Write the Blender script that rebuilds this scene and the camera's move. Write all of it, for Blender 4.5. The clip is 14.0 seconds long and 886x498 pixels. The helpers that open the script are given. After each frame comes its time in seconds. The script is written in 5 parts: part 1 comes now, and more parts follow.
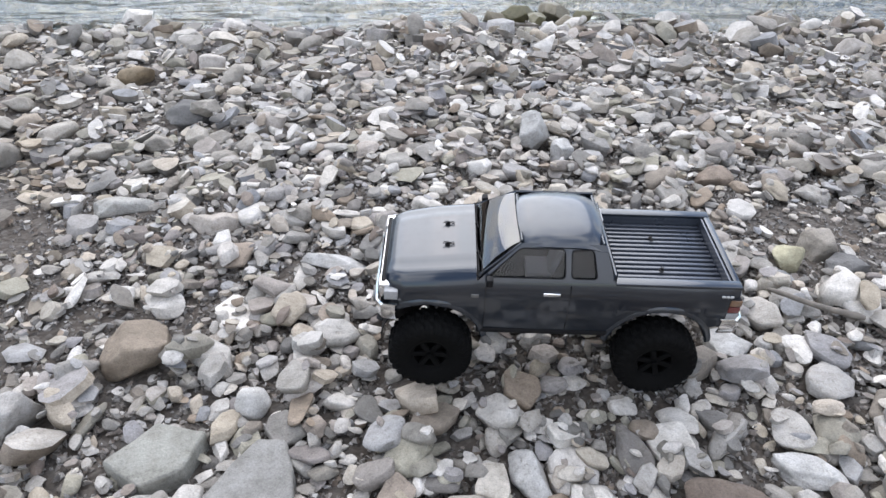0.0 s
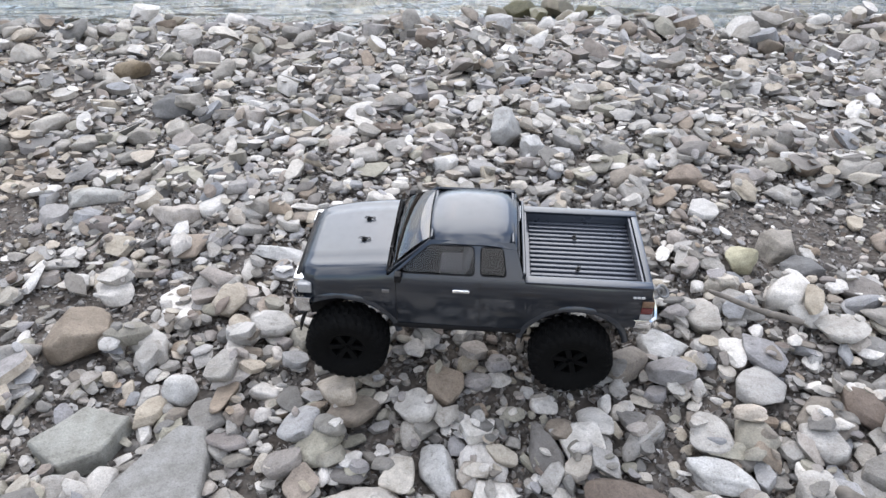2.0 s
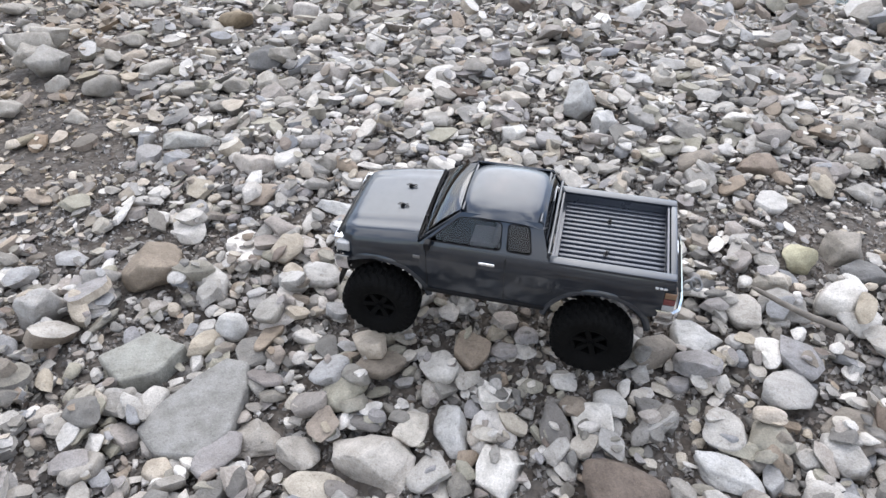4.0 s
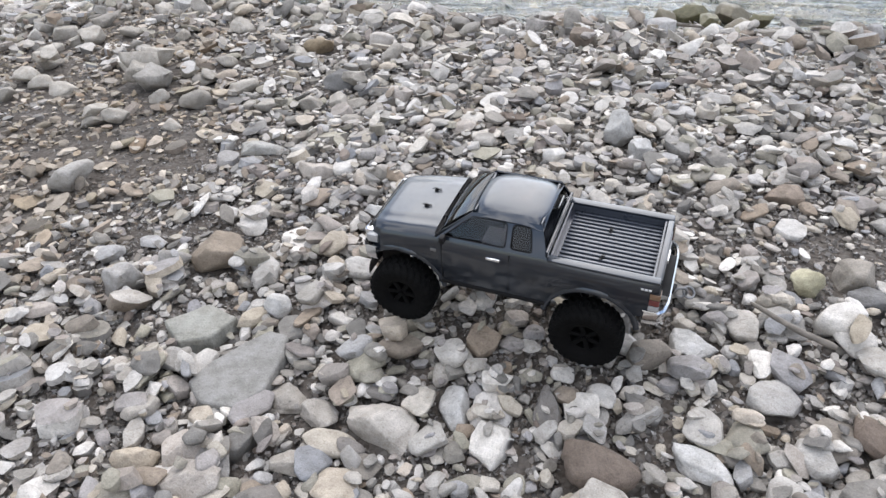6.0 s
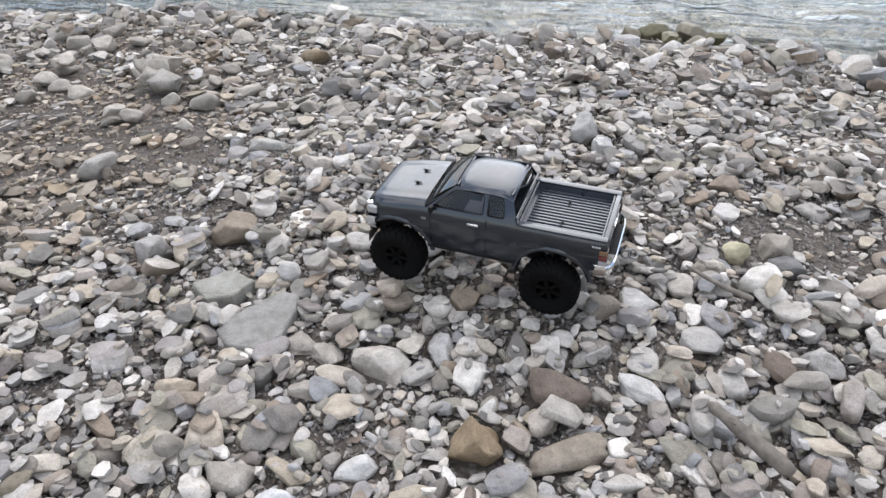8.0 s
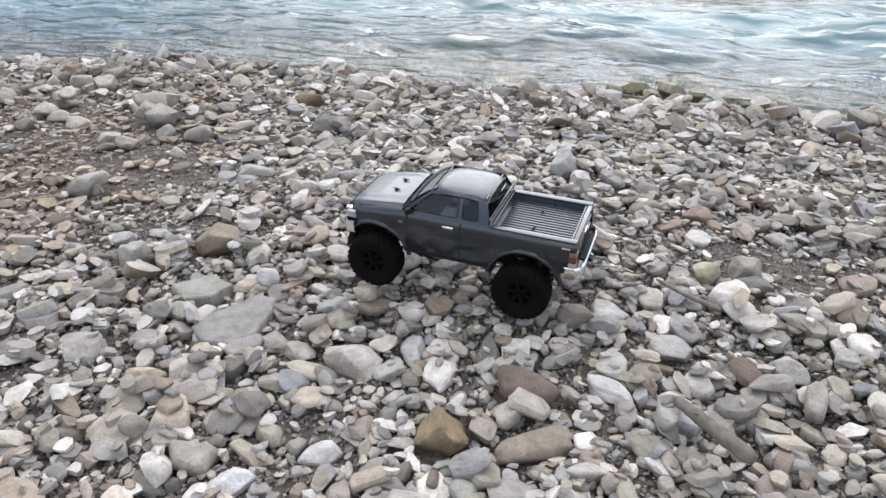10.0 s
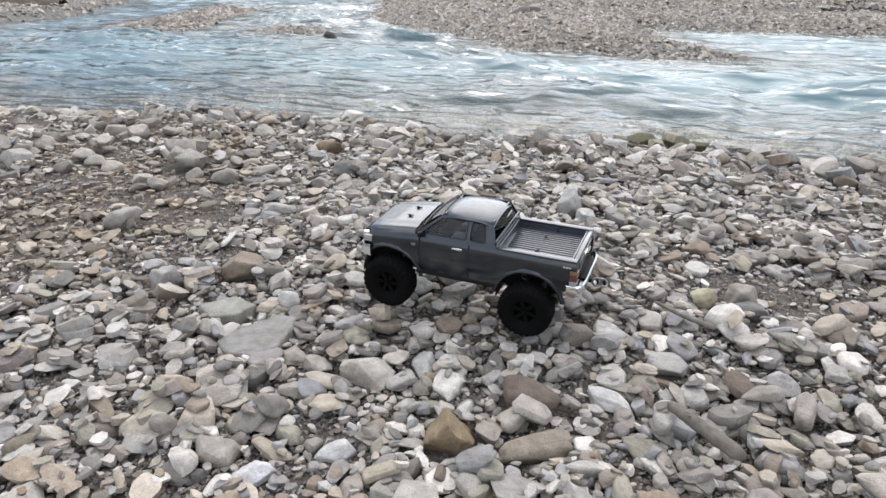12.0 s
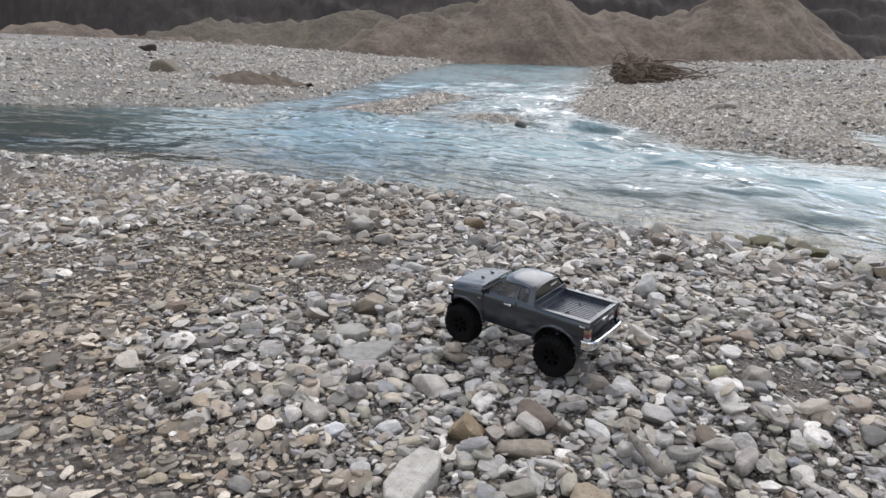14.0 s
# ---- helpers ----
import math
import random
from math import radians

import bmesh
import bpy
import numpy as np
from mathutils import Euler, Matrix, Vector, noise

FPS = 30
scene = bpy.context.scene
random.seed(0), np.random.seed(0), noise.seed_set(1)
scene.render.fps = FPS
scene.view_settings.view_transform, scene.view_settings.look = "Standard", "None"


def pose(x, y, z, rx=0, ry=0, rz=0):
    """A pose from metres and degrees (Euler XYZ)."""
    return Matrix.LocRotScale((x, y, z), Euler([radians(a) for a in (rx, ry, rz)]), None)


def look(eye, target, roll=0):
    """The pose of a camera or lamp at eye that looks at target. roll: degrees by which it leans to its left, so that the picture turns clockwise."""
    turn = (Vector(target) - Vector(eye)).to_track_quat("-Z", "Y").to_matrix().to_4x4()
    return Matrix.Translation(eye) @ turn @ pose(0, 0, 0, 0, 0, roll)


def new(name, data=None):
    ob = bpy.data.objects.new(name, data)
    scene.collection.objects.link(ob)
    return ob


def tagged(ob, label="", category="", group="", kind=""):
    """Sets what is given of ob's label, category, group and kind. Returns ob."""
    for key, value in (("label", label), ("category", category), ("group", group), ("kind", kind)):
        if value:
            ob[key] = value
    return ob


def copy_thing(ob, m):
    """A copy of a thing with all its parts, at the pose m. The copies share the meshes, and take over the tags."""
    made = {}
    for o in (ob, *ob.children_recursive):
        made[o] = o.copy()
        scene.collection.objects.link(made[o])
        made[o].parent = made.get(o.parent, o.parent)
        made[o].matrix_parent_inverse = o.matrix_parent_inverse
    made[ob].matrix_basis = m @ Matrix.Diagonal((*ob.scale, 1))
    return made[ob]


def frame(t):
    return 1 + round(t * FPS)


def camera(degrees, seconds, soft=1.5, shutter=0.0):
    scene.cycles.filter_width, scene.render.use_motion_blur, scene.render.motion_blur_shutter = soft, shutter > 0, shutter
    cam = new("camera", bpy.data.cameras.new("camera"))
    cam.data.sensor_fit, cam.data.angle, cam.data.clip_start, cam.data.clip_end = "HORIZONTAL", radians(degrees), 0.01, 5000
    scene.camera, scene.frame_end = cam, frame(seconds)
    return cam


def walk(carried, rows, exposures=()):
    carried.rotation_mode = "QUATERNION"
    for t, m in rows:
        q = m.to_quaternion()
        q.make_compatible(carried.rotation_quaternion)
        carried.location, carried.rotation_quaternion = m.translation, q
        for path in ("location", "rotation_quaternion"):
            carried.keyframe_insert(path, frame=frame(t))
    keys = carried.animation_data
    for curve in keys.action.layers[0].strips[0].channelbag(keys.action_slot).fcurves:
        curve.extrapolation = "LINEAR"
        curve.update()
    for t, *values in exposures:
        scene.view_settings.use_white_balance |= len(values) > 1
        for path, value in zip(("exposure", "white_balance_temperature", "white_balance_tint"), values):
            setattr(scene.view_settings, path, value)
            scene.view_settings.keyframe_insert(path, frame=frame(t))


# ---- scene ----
cam = camera(65.4, 14.0, soft=1.5)
PATH = [
    (0.0, look((-0.131, -0.825, 0.702), (-0.139, 0.006, 0.145), 0.28)),
    (0.5, look((-0.074, -0.825, 0.734), (-0.140, -0.003, 0.169), 0.07)),
    (1.0, look((-0.008, -0.846, 0.718), (-0.112, -0.025, 0.156), 0.19)),
    (1.5, look((0.046, -0.804, 0.732), (-0.042, 0.012, 0.160), -0.48)),
    (2.0, look((0.038, -0.824, 0.707), (-0.026, 0.000, 0.144), -0.80)),
    (2.5, look((0.043, -0.823, 0.728), (-0.054, -0.007, 0.159), -0.74)),
    (3.0, look((0.020, -0.833, 0.731), (-0.072, -0.020, 0.154), -0.41)),
    (3.5, look((0.098, -0.810, 0.748), (-0.075, -0.024, 0.155), -0.83)),
    (4.0, look((0.135, -0.830, 0.743), (-0.067, -0.063, 0.132), -1.45)),
    (6.5, look((0.357, -1.004, 0.792), (0.022, -0.249, 0.229), -2.27)),
    (7.0, look((0.429, -1.081, 0.811), (0.099, -0.323, 0.247), -1.61)),
    (7.5, look((0.391, -1.092, 0.819), (0.070, -0.330, 0.256), -1.58)),
    (8.0, look((0.351, -1.161, 0.828), (0.051, -0.382, 0.278), -1.27)),
    (8.5, look((0.354, -1.164, 0.864), (0.077, -0.371, 0.321), -0.55)),
    (11.0, look((0.446, -1.299, 0.648), (0.116, -0.444, 0.251), 1.41)),
    (11.5, look((0.422, -1.312, 0.671), (0.094, -0.449, 0.286), 0.78)),
    (12.0, look((0.472, -1.354, 0.694), (0.129, -0.494, 0.316), 0.55)),
    (12.5, look((0.589, -1.439, 0.721), (0.227, -0.582, 0.353), 0.39)),
    (13.0, look((0.750, -1.445, 0.740), (0.303, -0.621, 0.391), 1.61)),
    (13.3, look((0.821, -1.487, 0.736), (0.304, -0.696, 0.409), 2.39)),
    (13.5, look((0.913, -1.500, 0.766), (0.347, -0.735, 0.459), 1.95)),
    (14.0, look((1.005, -1.644, 0.832), (0.402, -0.895, 0.556), 1.40)),
]
walk(cam, PATH, exposures=[(0.0, 0.83, 6480, 12), (2.5, 0.88, 6510, 12), (4.0, 0.90, 6560, 12), (6.5, 0.79, 6730, 12), (8.5, 0.77, 6730, 12), (11.0, 0.75, 6850, 12), (12.5, 0.67, 6930, 12), (13.3, 0.61, 6900, 12), (14.0, 0.54, 6830, 12)])

# ---- light: a bright overcast day ----
SUN_TURN, SUN_UP = radians(-6), radians(46)
world = bpy.data.worlds.new("sky")
scene.world = world
world.use_nodes = True
wn, wl = world.node_tree.nodes, world.node_tree.links
wn.clear()
w_out = wn.new("ShaderNodeOutputWorld")
w_sky = wn.new("ShaderNodeTexSky")
w_sky.sky_type = "NISHITA"
w_sky.sun_disc = False
w_sky.sun_elevation, w_sky.sun_rotation = SUN_UP, SUN_TURN
w_bg = wn.new("ShaderNodeBackground")
w_bg.inputs["Strength"].default_value = 0.15
w_cloud_bg = wn.new("ShaderNodeBackground")
w_cloud_bg.inputs["Strength"].default_value = 1.0
w_coord = wn.new("ShaderNodeTexCoord")
w_noise = wn.new("ShaderNodeTexNoise")
w_noise.inputs["Scale"].default_value = 3.2
w_noise.inputs["Detail"].default_value = 7
w_noise.inputs["Roughness"].default_value = 0.6
w_ramp = wn.new("ShaderNodeValToRGB")
w_ramp.color_ramp.elements[0].position, w_ramp.color_ramp.elements[1].position = 0.43, 0.56
w_shade = wn.new("ShaderNodeValToRGB")
w_shade.color_ramp.elements[0].position, w_shade.color_ramp.elements[1].position = 0.35, 0.75
w_shade.color_ramp.elements[0].color = (0.50, 0.57, 0.69, 1)
w_shade.color_ramp.elements[1].color = (1.0, 1.0, 1.0, 1)
w_mix = wn.new("ShaderNodeMixShader")
wl.new(w_coord.outputs["Generated"], w_noise.inputs["Vector"])
wl.new(w_noise.outputs["Fac"], w_ramp.inputs["Fac"])
wl.new(w_noise.outputs["Fac"], w_shade.inputs["Fac"])
# overcast: brighter overhead than at the horizon
w_split, w_lift = wn.new("ShaderNodeSeparateXYZ"), wn.new("ShaderNodeMapRange")
w_lift.inputs["From Min"].default_value, w_lift.inputs["From Max"].default_value = 0.0, 1.0
w_lift.inputs["To Min"].default_value, w_lift.inputs["To Max"].default_value = 0.85, 2.0
wl.new(w_coord.outputs["Generated"], w_split.inputs[0])
wl.new(w_split.outputs["Z"], w_lift.inputs["Value"])
wl.new(w_lift.outputs["Result"], w_cloud_bg.inputs["Strength"])
wl.new(w_shade.outputs["Color"], w_cloud_bg.inputs["Color"])
wl.new(w_sky.outputs["Color"], w_bg.inputs["Color"])
wl.new(w_ramp.outputs["Color"], w_mix.inputs["Fac"])
wl.new(w_bg.outputs["Background"], w_mix.inputs[1])
wl.new(w_cloud_bg.outputs["Background"], w_mix.inputs[2])
wl.new(w_mix.outputs["Shader"], w_out.inputs["Surface"])

sun_data = bpy.data.lights.new("sun", "SUN")
sun_data.energy, sun_data.angle, sun_data.color = 1.15, radians(64), (1.0, 0.99, 0.972)
sun = new("sun", sun_data)
sun.matrix_world = look((4 * math.sin(SUN_TURN) * math.cos(SUN_UP), 4 * math.cos(SUN_TURN) * math.cos(SUN_UP), 4 * math.sin(SUN_UP)), (0, 0, 0))

# ---- materials ----
def fresh(name):
    m = bpy.data.materials.new(name)
    m.use_nodes = True
    nodes, links = m.node_tree.nodes, m.node_tree.links
    return m, nodes, links, nodes["Principled BSDF"]


def ramp_node(nodes, stops):
    r = nodes.new("ShaderNodeValToRGB")
    e = r.color_ramp.elements
    while len(e) < len(stops):
        e.new(0.5)
    for el, (at, col) in zip(e, stops):
        el.position, el.color = at, (*col, 1)
    return r


def noise_node(nodes, links, coord, scale, detail=5.0, rough=0.55):
    n = nodes.new("ShaderNodeTexNoise")
    n.inputs["Scale"].default_value, n.inputs["Detail"].default_value, n.inputs["Roughness"].default_value = scale, detail, rough
    links.new(coord, n.inputs["Vector"])
    return n


def mix_node(nodes, links, kind, fac, a, b):
    n = nodes.new("ShaderNodeMix")
    n.data_type, n.blend_type = "RGBA", kind
    for sock, val in ((n.inputs[0], fac), (n.inputs[6], a), (n.inputs[7], b)):
        if isinstance(val, bpy.types.NodeSocket):
            links.new(val, sock)
        elif isinstance(val, tuple):
            sock.default_value = (*val, 1)
        else:
            sock.default_value = val
    return n.outputs[2]


def bump_node(nodes, links, bsdf, heights):
    """A chain of bumps from pairs of height socket and depth in metres."""
    last = None
    for sock, depth in heights:
        b = nodes.new("ShaderNodeBump")
        b.inputs["Distance"].default_value, b.inputs["Strength"].default_value = depth, 1.0
        links.new(sock, b.inputs["Height"])
        if last:
            links.new(last.outputs["Normal"], b.inputs["Normal"])
        last = b
    links.new(last.outputs["Normal"], bsdf.inputs["Normal"])


def stone_material(name, stops, single=False, rough=0.8, wet=1.0):
    """Pebbles: each takes a tone of its own, with grain, blotches and pale veins."""
    m, nodes, links, bsdf = fresh(name)
    geo, coord = nodes.new("ShaderNodeNewGeometry"), nodes.new("ShaderNodeTexCoord")
    if single:
        pick = nodes.new("ShaderNodeObjectInfo").outputs["Random"]
    else:
        pick = geo.outputs["Random Per Island"]
    tone = ramp_node(nodes, stops)
    tone.color_ramp.interpolation = "LINEAR"
    links.new(pick, tone.inputs["Fac"])
    where = geo.outputs["Position"]
    blotch = noise_node(nodes, links, where, 38.0, 6.0, 0.65)
    speck = noise_node(nodes, links, where, 150.0, 4.0, 0.7)
    grain = noise_node(nodes, links, where, 420.0, 3.0, 0.6)
    s_ramp = ramp_node(nodes, [(0.30, (0.68, 0.67, 0.65)), (0.44, (1.0, 1.0, 1.0)), (0.62, (1.02, 1.02, 1.02)), (0.74, (1.18, 1.18, 1.17))])
    links.new(speck.outputs["Fac"], s_ramp.inputs["Fac"])
    b_ramp = ramp_node(nodes, [(0.28, (0.62 * wet, 0.6 * wet, 0.57 * wet)), (0.72, (1.12 * wet, 1.11 * wet, 1.1 * wet))])
    links.new(blotch.outputs["Fac"], b_ramp.inputs["Fac"])
    g_ramp = ramp_node(nodes, [(0.3, (0.8, 0.8, 0.8)), (0.7, (1.12, 1.12, 1.12))])
    links.new(grain.outputs["Fac"], g_ramp.inputs["Fac"])
    col = mix_node(nodes, links, "MULTIPLY", 1.0, tone.outputs["Color"], b_ramp.outputs["Color"])
    col = mix_node(nodes, links, "MULTIPLY", 1.0, col, g_ramp.outputs["Color"])
    col = mix_node(nodes, links, "MULTIPLY", 1.0, col, s_ramp.outputs["Color"])
    links.new(col, bsdf.inputs["Base Color"])
    bsdf.inputs["Roughness"].default_value = rough
    bump_node(nodes, links, bsdf, [(blotch.outputs["Fac"], 0.004), (speck.outputs["Fac"], 0.0016), (grain.outputs["Fac"], 0.0006)])
    return m


GREYS = [(0.0, (0.27, 0.262, 0.245)), (0.08, (0.45, 0.44, 0.425)), (0.16, (0.19, 0.187, 0.18)), (0.25, (0.36, 0.343, 0.318)), (0.33, (0.54, 0.53, 0.515)),
         (0.41, (0.25, 0.262, 0.285)), (0.46, (0.46, 0.415, 0.36)), (0.50, (0.37, 0.335, 0.275)), (0.57, (0.62, 0.612, 0.60)), (0.64, (0.15, 0.147, 0.143)), (0.68, (0.43, 0.395, 0.37)), (0.72, (0.35, 0.34, 0.285)),
         (0.79, (0.24, 0.228, 0.21)), (0.85, (0.31, 0.255, 0.20)), (0.90, (0.33, 0.33, 0.345)), (0.95, (0.21, 0.168, 0.138)), (1.0, (0.66, 0.652, 0.64))]
GREYS = [(p, tuple(k * 0.36 * ((0.82 * v + 0.18 * sum(c) / 3) / 0.34) ** 1.27 for v, k in zip(c, (1.025, 1.0, 0.965)))) for p, c in GREYS]
GRITS = [(0.0, (0.11, 0.096, 0.082)), (0.15, (0.24, 0.225, 0.21)), (0.3, (0.08, 0.068, 0.058)), (0.45, (0.38, 0.36, 0.335)), (0.6, (0.17, 0.13, 0.10)),
         (0.75, (0.33, 0.32, 0.31)), (0.88, (0.20, 0.178, 0.155)), (1.0, (0.66, 0.65, 0.63))]
GRITS = [(p, tuple(0.9 * v for v in c)) for p, c in GRITS]
GRIT = stone_material("fine_grit", GRITS)
STONE = stone_material("pebble_stone", GREYS)
STONE_SINGLE = stone_material("loose_stone", GREYS, single=True)
STONE_EARTHY = stone_material("dusty_pebble_stone", [(p, (c[0] * 0.84, c[1] * 0.775, c[2] * 0.69)) for p, c in GREYS])
STONE_FAR = stone_material("far_bank_stone", [(p, tuple(0.36 * (v / 0.35) ** 0.8 * k for v, k in zip(c, (1.0, 0.97, 0.925)))) for p, c in GREYS])
STONE_BED = stone_material("river_bed_stone", [(p, (c[0] * 0.86, c[1] * 0.78, c[2] * 0.62)) for p, c in GREYS], rough=0.5)
STONE_WET = stone_material("wet_pebble_stone", [(p, (c[0] * 0.5, c[1] * 0.48, c[2] * 0.4)) for p, c in GREYS], rough=0.35)


def plain_stone(name, colour, rough=0.8):
    m = stone_material(name, [(0.0, colour), (1.0, tuple(c * 0.92 for c in colour))], single=True, rough=rough)
    return m


def ground_material():
    """Dark damp grit between the stones, with crushed pale chips."""
    m, nodes, links, bsdf = fresh("river_grit")
    geo = nodes.new("ShaderNodeNewGeometry")
    where = geo.outputs["Position"]
    patch = noise_node(nodes, links, where, 1.7, 6.0, 0.6)
    cell = nodes.new("ShaderNodeTexVoronoi")
    cell.inputs["Scale"].default_value = 95.0
    links.new(where, cell.inputs["Vector"])
    big = nodes.new("ShaderNodeTexVoronoi")
    big.inputs["Scale"].default_value = 28.0
    links.new(where, big.inputs["Vector"])
    soil = ramp_node(nodes, [(0.3, (0.036, 0.026, 0.019)), (0.7, (0.075, 0.056, 0.042))])
    links.new(patch.outputs["Fac"], soil.inputs["Fac"])
    chip = ramp_node(nodes, [(0.0, (0.045, 0.038, 0.032)), (0.55, (0.095, 0.083, 0.07)), (0.85, (0.20, 0.19, 0.172)), (1.0, (0.36, 0.35, 0.33))])
    links.new(cell.outputs["Color"], chip.inputs["Fac"])
    chips = ramp_node(nodes, [(0.0, (0.05, 0.043, 0.035)), (0.6, (0.11, 0.098, 0.085)), (1.0, (0.27, 0.26, 0.245))])
    links.new(big.outputs["Color"], chips.inputs["Fac"])
    both = mix_node(nodes, links, "MIX", 0.5, chip.outputs["Color"], chips.outputs["Color"])
    links.new(mix_node(nodes, links, "MIX", 0.48, soil.outputs["Color"], both), bsdf.inputs["Base Color"])
    bsdf.inputs["Roughness"].default_value = 0.9
    bump_node(nodes, links, bsdf, [(big.outputs["Distance"], -0.012), (cell.outputs["Distance"], -0.005)])
    return m


GROUND = ground_material()


def gravel_far(name, dark, pale, scale, relief=0.25):
    m, nodes, links, bsdf = fresh(name)
    where = nodes.new("ShaderNodeNewGeometry").outputs["Position"]
    patch = noise_node(nodes, links, where, 0.35, 7.0, 0.62)
    fine = noise_node(nodes, links, where, scale, 8.0, 0.7)
    a = ramp_node(nodes, [(0.3, dark), (0.7, pale)])
    links.new(patch.outputs["Fac"], a.inputs["Fac"])
    b = ramp_node(nodes, [(0.3, (0.55, 0.55, 0.55)), (0.7, (1.3, 1.3, 1.3))])
    links.new(fine.outputs["Fac"], b.inputs["Fac"])
    links.new(mix_node(nodes, links, "MULTIPLY", 1.0, a.outputs["Color"], b.outputs["Color"]), bsdf.inputs["Base Color"])
    bsdf.inputs["Roughness"].default_value = 0.95
    bump_node(nodes, links, bsdf, [(fine.outputs["Fac"], relief)])
    return m


MOUND = gravel_far("gravel_heap", (0.092, 0.066, 0.049), (0.205, 0.160, 0.122), 2.6)


GRASSY = gravel_far("grassy_earth", (0.090, 0.068, 0.050), (0.130, 0.113, 0.080), 2.6)
FAR_GRAVEL = gravel_far("far_bank_gravel", (0.14, 0.131, 0.116), (0.26, 0.248, 0.228), 9.0, 0.06)


def woods_material():
    """Bare trunks and branches far off, in upright streaks."""
    m, nodes, links, bsdf = fresh("bare_woods")
    where = nodes.new("ShaderNodeNewGeometry").outputs["Position"]
    squash = nodes.new("ShaderNodeMapping")
    squash.inputs["Scale"].default_value = (1.0, 1.0, 0.12)
    links.new(where, squash.inputs["Vector"])
    trunks = noise_node(nodes, links, squash.outputs["Vector"], 1.1, 6.0, 0.65)
    broad = noise_node(nodes, links, where, 0.09, 4.0, 0.5)
    a = ramp_node(nodes, [(0.32, (0.026, 0.021, 0.020)), (0.68, (0.052, 0.043, 0.039))])
    links.new(trunks.outputs["Fac"], a.inputs["Fac"])
    b = ramp_node(nodes, [(0.35, (0.75, 0.73, 0.74)), (0.65, (1.15, 1.12, 1.1))])
    links.new(broad.outputs["Fac"], b.inputs["Fac"])
    links.new(mix_node(nodes, links, "MULTIPLY", 1.0, a.outputs["Color"], b.outputs["Color"]), bsdf.inputs["Base Color"])
    bsdf.inputs["Roughness"].default_value = 0.95
    return m


FOREST = woods_material()


def water_material():
    """Shallow turquoise river: see-through at the edge, milky where deep, white where it breaks."""
    m, nodes, links, bsdf = fresh("river_water")
    nodes.remove(bsdf)
    out = nodes["Material Output"]
    geo = nodes.new("ShaderNodeNewGeometry")
    depth = nodes.new("ShaderNodeAttribute")
    depth.attribute_name = "depth"
    foam = nodes.new("ShaderNodeAttribute")
    foam.attribute_name = "foam"
    stretch = nodes.new("ShaderNodeMapping")
    stretch.inputs["Scale"].default_value = (0.42, 1.0, 1.0)
    stretch.inputs["Rotation"].default_value = (0, 0, radians(-22))
    links.new(geo.outputs["Position"], stretch.inputs["Vector"])
    ripple = noise_node(nodes, links, stretch.outputs["Vector"], 3.4, 2.5, 0.5)
    small = noise_node(nodes, links, stretch.outputs["Vector"], 15.0, 3.0, 0.5)
    tint = noise_node(nodes, links, stretch.outputs["Vector"], 0.7, 4.0, 0.6)
    body = ramp_node(nodes, [(0.28, (0.11, 0.15, 0.14)), (0.40, (0.15, 0.25, 0.28)), (0.55, (0.205, 0.355, 0.40)), (0.72, (0.38, 0.49, 0.51))])
    links.new(tint.outputs["Fac"], body.inputs["Fac"])
    streak = noise_node(nodes, links, stretch.outputs["Vector"], 5.0, 8.0, 0.75)
    cut = nodes.new("ShaderNodeMath")
    cut.operation = "MULTIPLY_ADD"
    cut.inputs[1].default_value, cut.inputs[2].default_value = 0.8, -0.60
    links.new(foam.outputs["Fac"], cut.inputs[0])
    total = nodes.new("ShaderNodeMath")
    total.operation = "ADD"
    links.new(cut.outputs[0], total.inputs[0])
    links.new(streak.outputs["Fac"], total.inputs[1])
    f_ramp = ramp_node(nodes, [(0.41, (0, 0, 0)), (0.76, (1, 1, 1))])
    links.new(total.outputs[0], f_ramp.inputs["Fac"])
    pool = nodes.new("ShaderNodeAttribute")
    pool.attribute_name = "chop"
    # dark olive in the calm pool: the woods' reflection put into the colour
    tinted = mix_node(nodes, links, "MIX", pool.outputs["Fac"], (0.075, 0.085, 0.062), body.outputs["Color"])
    colour = mix_node(nodes, links, "MIX", f_ramp.outputs["Color"], tinted, (0.8, 0.82, 0.82))
    milky = nodes.new("ShaderNodeBsdfDiffuse")
    links.new(colour, milky.inputs["Color"])
    clear = nodes.new("ShaderNodeBsdfTransparent")
    clear.inputs["Color"].default_value = (0.95, 0.92, 0.82, 1)
    gloss = nodes.new("ShaderNodeBsdfGlossy")
    gloss.inputs["Roughness"].default_value = 0.08
    bump1, bump2 = nodes.new("ShaderNodeBump"), nodes.new("ShaderNodeBump")
    bump1.inputs["Distance"].default_value, bump2.inputs["Distance"].default_value = 0.13, 0.010
    chop = nodes.new("ShaderNodeAttribute")
    chop.attribute_name = "chop"
    links.new(chop.outputs["Fac"], bump1.inputs["Strength"])
    links.new(chop.outputs["Fac"], bump2.inputs["Strength"])
    links.new(ripple.outputs["Fac"], bump1.inputs["Height"])
    links.new(small.outputs["Fac"], bump2.inputs["Height"])
    links.new(bump1.outputs["Normal"], bump2.inputs["Normal"])
    fres = nodes.new("ShaderNodeFresnel")
    fres.inputs["IOR"].default_value = 1.33
    for n in (milky, gloss, fres):
        links.new(bump2.outputs["Normal"], n.inputs["Normal"])
    opaque = nodes.new("ShaderNodeMath")
    opaque.operation = "MAXIMUM"
    links.new(depth.outputs["Fac"], opaque.inputs[0])
    links.new(f_ramp.outputs["Color"], opaque.inputs[1])
